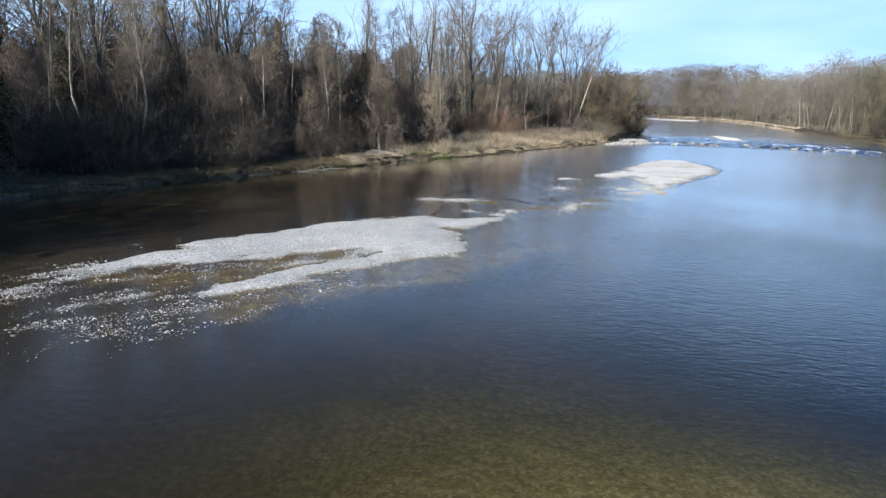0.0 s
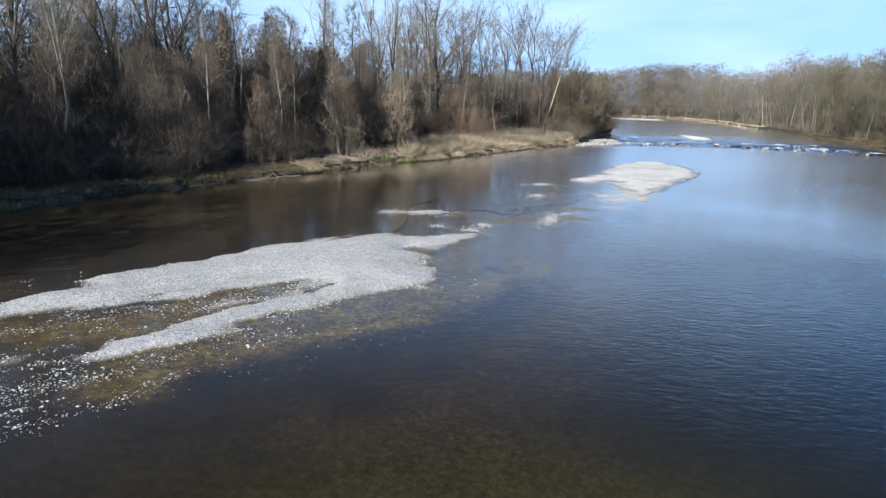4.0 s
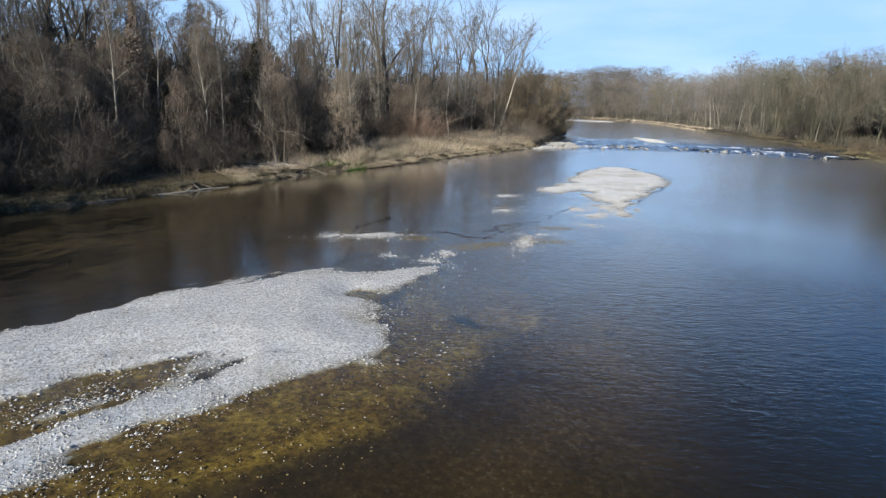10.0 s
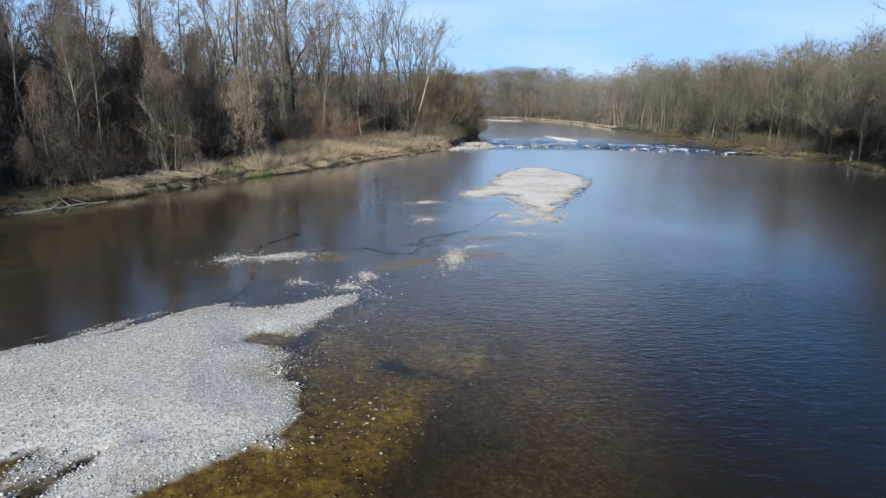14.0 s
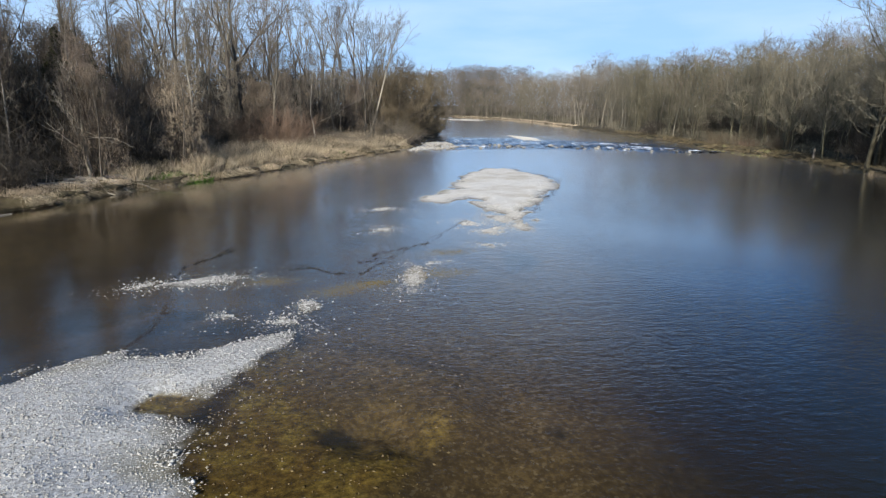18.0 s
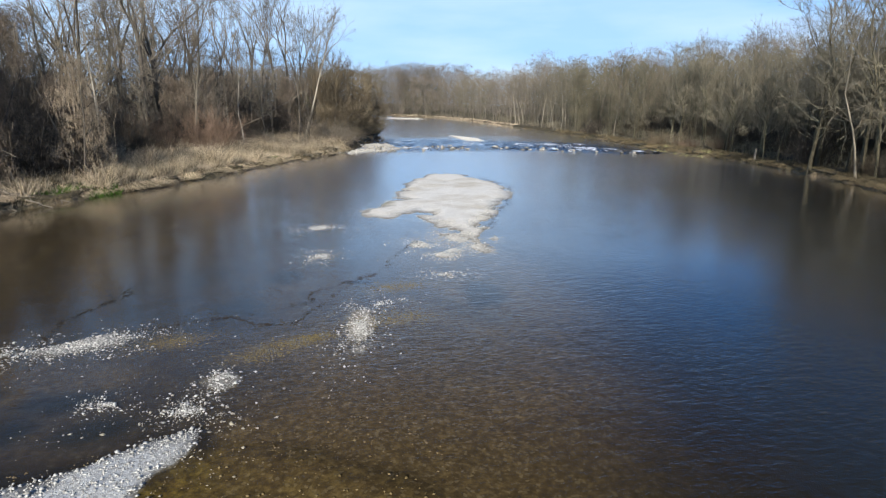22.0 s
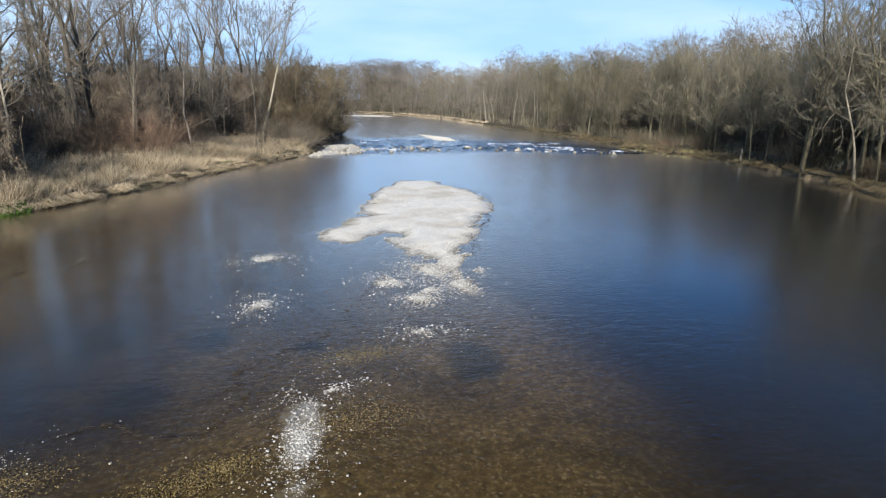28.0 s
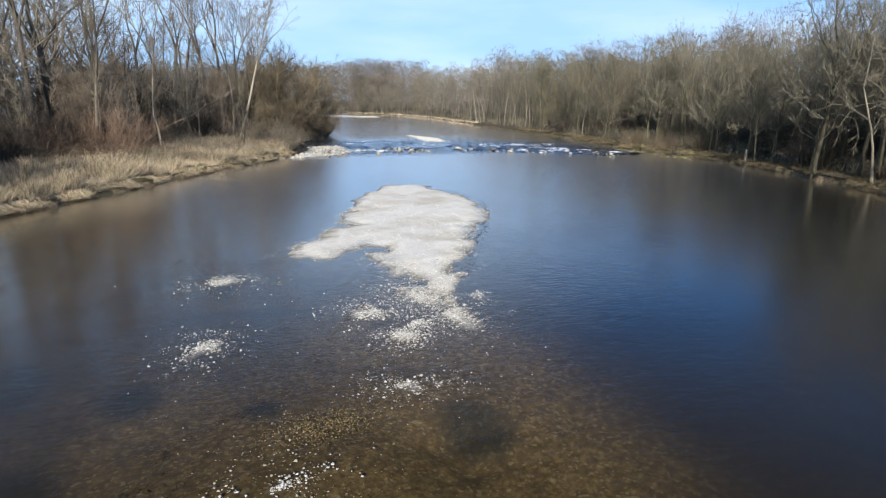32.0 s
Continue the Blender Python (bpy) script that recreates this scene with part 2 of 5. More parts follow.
    l.new(rough.outputs[0], gl.inputs["Roughness"])
    l.new(b.outputs[0], gl.inputs["Normal"])
    tr = n.new("ShaderNodeBsdfTransparent")
    tr.inputs[0].default_value = (0.78, 0.74, 0.64, 1)
    mx = n.new("ShaderNodeMixShader")
    l.new(span(n, l, fr.outputs[0], 0.040, 0.58), mx.inputs[0])
    l.new(tr.outputs[0], mx.inputs[1])
    l.new(gl.outputs[0], mx.inputs[2])
    l.new(mx.outputs[0], out.inputs[0])
    return m


def stone_material(name, lo, hi):
    """Pebbles: a shade of its own for each pebble of a joined lot, with fine speckle."""
    m, n, l, p = mat(name)
    g = n.new("ShaderNodeNewGeometry")
    r = ramp(n, [(0.0, lo), (0.5, tuple((a + b) / 2 for a, b in zip(lo, hi))), (1.0, hi)])
    l.new(g.outputs["Random Per Island"], r.inputs[0])
    f = noise_tex(n, l, 30, 4, g.outputs["Position"])
    s = ramp(n, [(0.3, (0.82, 0.81, 0.78)), (0.7, (1.1, 1.1, 1.08))])
    l.new(f.outputs[0], s.inputs[0])
    l.new(mixc(n, l, 1.0, r.outputs[0], s.outputs[0], 'MULTIPLY'), p.inputs["Base Color"])
    p.inputs["Roughness"].default_value = 0.9
    p.inputs["Specular IOR Level"].default_value = 0.2
    return m


M_BED, M_WATER = bed_material(), water_material()
M_SOIL = soil_material("leaf_litter", (0.030, 0.022, 0.015), (0.065, 0.049, 0.032), (0.13, 0.10, 0.068))
M_EARTH = soil_material("bare_earth", (0.05, 0.038, 0.025), (0.12, 0.095, 0.062), (0.24, 0.195, 0.13))
M_TURF = soil_material("dry_turf", (0.10, 0.078, 0.047), (0.21, 0.165, 0.10), (0.34, 0.275, 0.175))
M_STONE = stone_material("dry_pebbles", (0.31, 0.298, 0.272), (0.71, 0.69, 0.64))
M_BLEACHED = stone_material("bleached_pebbles", (0.58, 0.55, 0.49), (0.90, 0.87, 0.80))
M_DARKSTONE = stone_material("algae_pebbles", (0.13, 0.102, 0.05), (0.38, 0.315, 0.19))
M_MAT = stone_material("algae_mat", (0.08, 0.06, 0.026), (0.32, 0.25, 0.11))
M_ROCK = stone_material("riffle_rock", (0.14, 0.125, 0.10), (0.37, 0.345, 0.295))
M_SPITROCK = stone_material("spit_rock", (0.20, 0.185, 0.155), (0.52, 0.49, 0.43))
M_MOSSROCK = stone_material("mossy_rock", (0.07, 0.07, 0.03), (0.22, 0.20, 0.09))
M_BARK = bark("grey_bark", (0.050, 0.045, 0.038), (0.20, 0.18, 0.15))
M_PALE = bark("pale_bark", (0.22, 0.20, 0.165), (0.50, 0.47, 0.40), 2.0)
M_TWIG = bark("grey_twigs", (0.125, 0.109, 0.086), (0.31, 0.275, 0.218), 1.0)
M_TWIG2 = bark("brown_twigs", (0.115, 0.102, 0.084), (0.28, 0.248, 0.205), 1.0)
M_CLIMB = bark("dead_climbers", (0.135, 0.110, 0.085), (0.38, 0.318, 0.25), 1.0)
# twigs coloured dark to give the inside of the woods its shade
M_SHADE_TINT = bark("shade_tinted_growth", (0.050, 0.044, 0.037), (0.13, 0.115, 0.096), 0.6)
M_MOSSBARK = bark("mossy_bark", (0.050, 0.048, 0.030), (0.17, 0.155, 0.105), 2.5)
M_MOSSTWIG = bark("mossy_twigs", (0.125, 0.116, 0.086), (0.29, 0.268, 0.205), 1.0)
M_SEDGE = soil_material("dark_sedge", (0.028, 0.023, 0.013), (0.068, 0.055, 0.031), (0.125, 0.102, 0.058))
M_RED = bark("red_twigs", (0.15, 0.108, 0.080), (0.285, 0.208, 0.155), 1.0)
M_OLIVE = bark("willow_twigs", (0.105, 0.087, 0.060), (0.24, 0.20, 0.138), 1.0)
M_STRAW = bark("dry_reed", (0.40, 0.325, 0.225), (0.70, 0.60, 0.455), 1.2)
M_OLDGRASS = bark("old_grass", (0.085, 0.069, 0.042), (0.215, 0.177, 0.108), 1.2)
M_IVY = bark("ivy_leaves", (0.03, 0.034, 0.016), (0.08, 0.082, 0.04), 2.0)
M_FIR = bark("fir_needles", (0.012, 0.020, 0.010), (0.03, 0.042, 0.018), 2.0)
M_GREEN = bark("fresh_herbs", (0.05, 0.10, 0.015), (0.12, 0.20, 0.04), 4.0)
M_DRIFT = bark("driftwood", (0.16, 0.138, 0.108), (0.37, 0.335, 0.275), 4.0)
M_WETWOOD = bark("wet_wood", (0.02, 0.016, 0.012), (0.06, 0.05, 0.04), 4.0)
M_FOAM, _n, _l, _p = mat("white_water")
_p.inputs["Base Color"].default_value = (0.72, 0.76, 0.80, 1)
_p.inputs["Roughness"].default_value = 0.5


# ---- mesh tools ----
def mesh_np(name, V, faces, material, smooth=False, index=None):
    """A mesh from an array of points and arrays of faces, each of three or four corners a row."""
    me = bpy.data.meshes.new(name)
    faces = [np.asarray(f, dtype=np.int32) for f in faces if len(f)]
    loops = np.concatenate([f.ravel() for f in faces])
    sizes = np.concatenate([np.full(len(f), f.shape[1], dtype=np.int32) for f in faces])
    starts = np.concatenate([[0], np.cumsum(sizes)[:-1]]).astype(np.int32)
    me.vertices.add(len(V))
    me.vertices.foreach_set("co", np.asarray(V, dtype=np.float32).ravel())
    me.loops.add(len(loops))
    me.loops.foreach_set("vertex_index", loops)
    me.polygons.add(len(sizes))
    me.polygons.foreach_set("loop_start", starts)
    for mt in (material if isinstance(material, (list, tuple)) else [material]):
        me.materials.append(mt)
    if index is not None:
        me.polygons.foreach_set("material_index", np.asarray(index, dtype=np.int32))
    me.polygons.foreach_set("use_smooth", np.full(len(sizes), smooth))
    me.update(calc_edges=True)
    return me


class Lot:
    """Gathers tubes and slivers into one mesh."""

    def __init__(self):
        self.v, self.q, self.t, self.n = [], [], [], 0

    def tube(self, pts, rad, sides=4):
        pts, rad = np.asarray(pts, float), np.asarray(rad, float)
        way = pts[-1] - pts[0]
        a = np.cross(way, (0.3, 0.9, 0.1) if abs(way[2]) > 0.9 * np.linalg.norm(way) else (0, 0, 1))
        a /= np.linalg.norm(a) + 1e-9
        b = np.cross(way, a)
        b /= np.linalg.norm(b) + 1e-9
        ang = np.arange(sides) * 2 * math.pi / sides
        ring = np.cos(ang)[:, None] * a + np.sin(ang)[:, None] * b
        self.v.append((pts[:, None] + rad[:, None, None] * ring).reshape(-1, 3))
        k = len(pts)
        i = np.arange(k - 1)[:, None] * sides + np.arange(sides)
        j = np.arange(k - 1)[:, None] * sides + (np.arange(sides) + 1) % sides
        self.q.append(np.stack([i, j, j + sides, i + sides], -1).reshape(-1, 4) + self.n)
        self.n += k * sides

    def slivers(self, base, tip, rad, bend=None):
        """Thin three-sided spikes from base to tip."""
        base, tip = np.asarray(base, float), np.asarray(tip, float)
        way = tip - base
        a = np.cross(way, np.array([0.31, 0.17, 0.93]))
        a /= np.linalg.norm(a, axis=1, keepdims=True) + 1e-9
        b = np.cross(way, a)
        b /= np.linalg.norm(b, axis=1, keepdims=True) + 1e-9
        r = np.broadcast_to(np.asarray(rad, float), (len(base),))[:, None]
        v = np.stack([base + r * a, base + r * (-0.5 * a + 0.87 * b), base + r * (-0.5 * a - 0.87 * b), tip], 1)
        o = self.n + 4 * np.arange(len(base))[:, None, None]
        self.v.append(v.reshape(-1, 3))
        self.t.append((np.array([[0, 1, 3], [1, 2, 3], [2, 0, 3]]) + o).reshape(-1, 3))
        self.n += 4 * len(base)

    def twigs(self, base, tip, rad):
        """Fine twigs: folded spikes of two faces."""
        base, tip = np.asarray(base, float), np.asarray(tip, float)
        way = tip - base
        a = np.cross(way, np.array([0.31, 0.17, 0.93]))
        a /= np.linalg.norm(a, axis=1, keepdims=True) + 1e-9
        b = unit(np.cross(way, a))
        v = np.stack([base + rad * a, base + rad * b, base - rad * a, tip], 1)
        o = self.n + 4 * np.arange(len(base))[:, None, None]
        self.v.append(v.reshape(-1, 3))
        self.t.append((np.array([[0, 1, 3], [1, 2, 3]]) + o).reshape(-1, 3))
        self.n += 4 * len(base)

    def leaves(self, mid, size, rng):
        """Small folded leaf pairs: two triangles at an angle round each place."""
        k = len(mid)
        u, w = rng.normal(size=(k, 3)), rng.normal(size=(k, 3))
        u /= np.linalg.norm(u, axis=1, keepdims=True)
        w = np.cross(u, w)
        w /= np.linalg.norm(w, axis=1, keepdims=True)
        f = np.cross(u, w)
        s = (np.asarray(size) * np.ones(k))[:, None]
        v = np.stack([mid - s * u, mid + s * u, mid + s * (0.6 * w + 0.25 * f), mid + s * (-0.6 * w + 0.25 * f)], 1)
        o = self.n + 4 * np.arange(k)[:, None, None]
        self.v.append(v.reshape(-1, 3))
        self.t.append((np.array([[0, 1, 2], [1, 0, 3]]) + o).reshape(-1, 3))
        self.n += 4 * k

    def mesh(self, name, material, smooth=False):
        f = [np.concatenate(x) for x in (self.q, self.t) if x]
        return mesh_np(name, np.concatenate(self.v), f, material, smooth)


def unit(a):
    return a / (np.linalg.norm(a, axis=-1, keepdims=True) + 1e-9)


# ---- the plan: banks, gravel bars ----
# the wooded shore below y 22 is unseen, set to carry shading trees
LEFT_BANK = [(-60, -300), (-30, -60), (-28, -10), (-29, 8), (-29.8, 22), (-25.5, 28), (-21, 35.2), (-15, 45), (-9.6, 54),
             (-5.6, 58.2), (-0.5, 67), (4.5, 75.5), (11.2, 85), (14.5, 91), (18, 103), (22, 116), (29.5, 138), (28, 160),
             (0, 205), (-60, 245), (-220, 300), (-900, 380)]
RIGHT_BANK = [(40, -300), (41, -60), (43, 15), (47, 40), (50.8, 48.6), (54.7, 56.3), (58.6, 69), (60, 77), (61, 88), (64, 100),
              (68, 113), (72.6, 144), (79, 190), (85, 225), (86, 271), (70, 324), (0, 372), (-120, 420), (-900, 520)]
MAIN_BAR = [(0.5, 24.9), (-1.7, 24.3), (-3.7, 24.3), (-6.3, 23.1), (-8.2, 21.3), (-9.0, 19.6), (-10.4, 18.3), (-11.9, 16.6),
            (-13.0, 14.4), (-13.6, 12.4), (-10.3, 13.1), (-8.5, 14.1), (-7.2, 15.5), (-5.5, 16.4), (-5.0, 16.0), (-6.3, 14.7),
            (-7.3, 13.3), (-8.1, 12.4), (-9.1, 11.2), (-8.2, 9.8), (-6.6, 10.9), (-5.5, 12.2), (-5.0, 13.7), (-3.8, 14.9),
            (-2.5, 15.6), (-1.1, 16.6), (-0.5, 17.6), (-0.9, 19.0), (-1.3, 20.0), (-0.9, 21.5), (-0.2, 23.4)]
SECOND_BAR = [(7.3, 46.1), (8.9, 47.9), (10.4, 50.0), (11.7, 50.6), (11.7, 52.5), (13.4, 56.9), (15.5, 61.2), (17.9, 64), (19.8, 63.3), (20.3, 59.5),
              (20.8, 56.7), (19.6, 53.1), (18.4, 50.2), (16.7, 48.7), (15.6, 46.3), (15.3, 44.9), (14.1, 43.1), (12.6, 39.6), (11.5, 37),
              (11.0, 36.8), (11.3, 38.3), (11.7, 40.7), (11.2, 41.8), (11.6, 44.0), (11.2, 44.3), (11.8, 46.2), (11.3, 47.4), (10.1, 46.4), (9.1, 45.3)]
SPIT = [(8.5, 83), (13, 86.0), (18.3, 89.0), (22.5, 92.0), (22.8, 97), (21.5, 103), (17, 104), (13.5, 96), (10, 90)]
THIRD_BAR = [(41.5, 128), (43.4, 117), (41.2, 107.5), (37, 107.4), (38.6, 112), (40, 120)]
FAR_BAR = [(50, 262), (56, 266), (74, 251), (70, 247)]
SHALLOWS = [(-8.0, 8.0), (-6.2, 8.8), (-5.0, 11.2), (-2.6, 12.5), (-0.7, 14.2), (0.3, 15.6), (1.2, 17.0), (2.1, 18.6), (2.8, 19.5), (3.9, 20.5),
            (4.3, 22.2), (2.8, 23.9), (1.0, 24.7), (-1, 22), (-1.5, 17), (-5, 14), (-8, 11)]
# hollows in the bars: x, y, half-width, depth
DIPS = [(-2.6, 22.0, 0.85, 0.13), (-1.9, 21.7, 0.7, 0.10), (-6.3, 15.2, 0.7, 0.12), (-4.4, 16.6, 0.5, 0.12), (-3.4, 17.3, 0.45, 0.1),
        (2.2, 20.2, 0.8, 0.35), (14.5, 55, 0.8, 0.08), (17, 59, 1.0, 0.08), (-5.2, 28.2, 1.2, 0.15), (-2.2, 27.2, 1.0, 0.15), (9.0, 31.2, 1.1, 0.4)]
# low heaps of cobbles: x, y, half-widths, turn in degrees, height over the water
HEAPS = [(-2.5, 30.2, 1.5, 0.7, 8, 0.05), (-4.5, 30.0, 0.7, 0.5, 30, 0.01), (4.45, 29.4, 0.42, 1.35, -12, 0.06),
         (0.95, 27.1, 0.45, 0.5, 0, 0.05), (0.2, 25.9, 0.5, 0.4, 0, 0.02), (-1.4, 26.7, 0.5, 0.35, 0, 0.02),
         (5.0, 43.1, 1.0, 0.8, 0, 0.045), (4.3, 37.5, 0.55, 0.9, -20, 0.03), (8.6, 33.7, 0.75, 0.55, -25, 0.035),
         (8.9, 38.6, 0.9, 0.9, 0, 0.05), (9.4, 36.5, 0.7, 0.8, 0, 0.05), (10.9, 39.4, 0.9, 1.5, 10, 0.06), (11.2, 37.3, 0.45, 0.9, 5, 0.05), (10.0, 37.2, 0.6, 0.5, 0, 0.04),
         (5.4, 31.2, 0.9, 0.35, 15, 0.0), (-11.6, 8.4, 1.2, 0.5, 50, 0.02), (-8.2, 7.8, 0.8, 0.35, 45, 0.02),
         (-13.6, 10.8, 1.3, 0.6, 55, 0.03), (-10.4, 9.6, 1.6, 0.35, 48, 0.02)]


def line_distance(P, pts, closed=False):
    pts = np.array(pts, float)
    ends = np.roll(pts, -1, 0) if closed else pts[1:]
    best = np.full(len(P), 1e9)
    for a, b in zip(pts if closed else pts[:-1], ends):
        d = b - a
        t = np.clip(((P - a) @ d) / (d @ d), 0, 1)
        best = np.minimum(best, np.hypot(*(P - a - t[:, None] * d).T))
    return best


def inside(P, pts):
    pts = np.array(pts, float)
    hit = np.zeros(len(P), bool)
    for (x0, y0), (x1, y1) in zip(pts, np.roll(pts, -1, 0)):
        cross = (y0 > P[:, 1]) != (y1 > P[:, 1])
        if y1 != y0:
            hit ^= cross & (P[:, 0] < (x1 - x0) * (P[:, 1] - y0) / (y1 - y0) + x0)
    return hit


def signed(P, pts):
    d = line_distance(P, pts, True)
    return np.where(inside(P, pts), d, -d)


_tab = np.random.RandomState(5).rand(256, 256)


def value_noise(x, y):
    i, j = np.floor(x).astype(int), np.floor(y).astype(int)
    u, v = x - i, y - j
    u, v = u * u * (3 - 2 * u), v * v * (3 - 2 * v)
    g = lambda a, b: _tab[a & 255, b & 255]
    return (g(i, j) * (1 - u) + g(i + 1, j) * u) * (1 - v) + (g(i, j + 1) * (1 - u) + g(i + 1, j + 1) * u) * v


def fractal(x, y, scale, octaves=4):
    total, amp = 0, 0.5
    for k in range(octaves):
        total = total + amp * (value_noise(x * scale + 17.3 * k, y * scale + 9.1 * k) - 0.5) * 2
        scale, amp = scale * 2.03, amp * 0.5
    return total


def smooth(a, b, x):
    t = np.clip((x - a) / (b - a), 0, 1)
    return t * t * (3 - 2 * t)


RIVER = LEFT_BANK + RIGHT_BANK[::-1]


def river_distance(P):
    """Metres to the nearest shore, positive over the river; and whether the nearer shore is the left one."""
    dl, dr = line_distance(P, LEFT_BANK), line_distance(P, RIGHT_BANK)
    d = np.minimum(dl, dr)
    return np.where(inside(P, RIVER), d, -d), dl < dr


def heap_height(x, y, h):
    lump = fractal(x, y, 1.3, 3)
    for cx, cy, a, b, turn, top in HEAPS:
        c, s = math.cos(radians(turn)), math.sin(radians(turn))
        u, v = ((x - cx) * c + (y - cy) * s) / a, (-(x - cx) * s + (y - cy) * c) / b
        r = np.sqrt(u * u + v * v)
        h = np.maximum(h, 0.72 * top - 0.012 - 0.10 * np.clip(r + 0.8 * lump - 0.25, 0, None) * min(a, b) * 1.2)
    return h


def streak(x, y):
    """Noise drawn out along the current."""
    return fractal(0.74 * x * 0.45 + 0.67 * y * 0.45, (-0.67 * x + 0.74 * y) * 1.5, 1.0, 4)


def ground_height(x, y):
    P = np.stack([x, y], 1)
    d, left = river_distance(P)
    n1, n2 = fractal(x, y, 0.12), fractal(x, y, 0.9, 3)
    dj = d + 0.7 * fractal(x, y, 0.35, 3) + 0.5 * fractal(x, y, 1.3, 2)
    # river bed, deepest off the opposite shore
    deep = 0.58 + 0.9 * smooth(3, 14, x - 0.25 * y + 6)
    h = -deep * smooth(0, 9, dj) - 0.14 * smooth(-0.1, 0.4, dj) + 0.10 * n1 * smooth(0.5, 3, d) + 0.04 * n2 * smooth(0.5, 2, d)
    # gravel bars with a shallow apron
    for pts, top, apron, rag in ((MAIN_BAR, 0.26, 0.30, 0.35), (SECOND_BAR, 0.14, 0.14, 0.8), (SPIT, 0.32, 0.2, 0.5), (THIRD_BAR, 0.3, 0.1, 0.5), (FAR_BAR, 0.3, 0.1, 0.5)):
        s = signed(P, pts) + rag * fractal(x, y, 1.1, 4)
        if pts is MAIN_BAR:
            s = s + 1.5 * streak(x, y) * (0.25 + 0.75 * smooth(-2, -8, x)) - 0.12
        if pts is SECOND_BAR:
            s = s + 0.25 - 0.45 * smooth(45, 38, y) + 0.6 * streak(x, y) * smooth(56, 46, y)
        bar = np.where(s > 0, np.minimum(top, 0.015 + 0.12 * s), 0.015 + apron * s) + 0.025 * n2 * smooth(-1, 1, s)
        if pts is SECOND_BAR:
            bar = bar + 0.032 * fractal(x, y, 0.3, 3) * smooth(-0.5, 1.0, s)
        h = np.maximum(h, np.maximum(bar, -2.0))
    # drowned gravel shelf beside the main bar, and the low saddle between the heaps
    s = signed(P, SHALLOWS) + 0.5 * fractal(x, y, 0.7, 3)
    h = np.maximum(h, np.where(s > 0, -0.17 + 0.07 * np.exp(-(s - 0.5) ** 2 * 3) + 0.05 * n2, -0.16 + 0.22 * s))
    h = np.maximum(h, -1.5 + 1.25 * np.exp(-((x - 8 - 0.4 * (y - 24)) / 7.0) ** 2 - ((y - 24) / 13) ** 2) + 0.10 * n2)
    h = np.maximum(h, -1.3 + 1.15 * np.exp(-((x + 0.5) / 9.5) ** 2 - ((y - 28) / 5.5) ** 2) + 0.14 * n2 + 0.08 * streak(x, y))
    h = np.maximum(h, -1.4 + 1.13 * np.exp(-((x - 5) / 11.0) ** 2 - ((y - 1) / 6.5) ** 2) + 0.08 * n2)
    h = np.maximum(h, -1.3 + 1.21 * np.exp(-((x - 9.5) / 5.0) ** 2 - ((y - 38) / 8) ** 2) + 0.10 * n2 + 0.05 * streak(x, y))
    h = np.maximum(h, -1.2 + 1.14 * np.exp(-((x + 11.0) / 8.0) ** 2 - ((y - 9.5) / 6.6) ** 2) + 0.06 * n2 + 0.12 * streak(x, y))
    # stony flat between and below the bar's two horns
    s = signed(P, [(-15, 12.5), (-10.5, 17.5), (-5, 17), (-4.6, 14.5), (-8, 9), (-14, 7)])
    h = np.maximum(h, -0.03 + 0.12 * streak(x, y) + 0.045 * n2 + 0.09 * np.minimum(s, 0))
    h = heap_height(x, y, h)
    for cx, cy, w, dep in DIPS:
        h = h - dep * (1 + 0.9 * fractal(x, y, 1.5, 4)) * np.exp(-((x - cx) ** 2 + (y - cy) ** 2) / w ** 2)
    # land
    out = -dj
    land = -0.25 + 1.05 * smooth(0.3, 3.2, out) + 0.5 * smooth(2, 9, out) + 0.35 * n1 * smooth(1, 8, out)
    hill = smooth(5, 42, out) * np.where(left, 8.5 * smooth(90, 45, y) + 0.8, 0.0) * (1 + 0.25 * n1) + np.where(left, 0.0, 2.5 * smooth(10, 120, out))
    return np.where(dj > 0, np.minimum(h, 0.3 * (dj > 4) + 0.3 * smooth(0.5, 4, dj) - 0.1 * smooth(1.5, 0, dj)), land + hill), dj


def axis(lo, hi, step, ends, grow=1.13):
    core = np.arange(lo, hi + step / 2, step)
    a, b, s = [], [], step
    x = lo
    while x > ends[0]:
        s *= grow
        x -= s
        a.append(x)
    x, s = hi, step
    while x < ends[1]:
        s *= grow
        x += s
        b.append(x)
    return np.concatenate([a[::-1], core, b])


GX, GY = axis(-15, 21.5, 0.17, (-1500, 1500), 1.07), axis(6, 64, 0.22, (-600, 2600), 1.06)
XX, YY = np.meshgrid(GX, GY)
ZZ, DJ = ground_height(XX.ravel(), YY.ravel())
nx, ny = len(GX), len(GY)
ii = (np.arange(ny - 1)[:, None] * nx + np.arange(nx - 1)).ravel()
quads = np.stack([ii, ii + 1, ii + nx + 1, ii + nx], 1)
QX, QY, QD = XX.ravel()[quads].mean(1), YY.ravel()[quads].mean(1), DJ[quads].mean(1)
ZONE = np.where(QD < 0.25, 1, 0)
ZONE[(QD < 0.2) & (QD > -9) & (QX < 30) & (QY > 46) & (QY < 140)] = 3
ZONE[(QD < -1.4) & (QD > -9) & (QX < 30) & (QY > 52) & (QY < 94)] = 2
ZONE[(QD < 0.2) & (QD > -3.0) & (QX > 30) & (QY > 30) & (QY < 120)] = 3
ZONE[(QD < 0.2) & (QD > -6.0) & (QX < 0) & (QY < 47)] = 3
ZONE[(QD < 0.2) & (QD > -1.0) & (QY > 190)] = 2
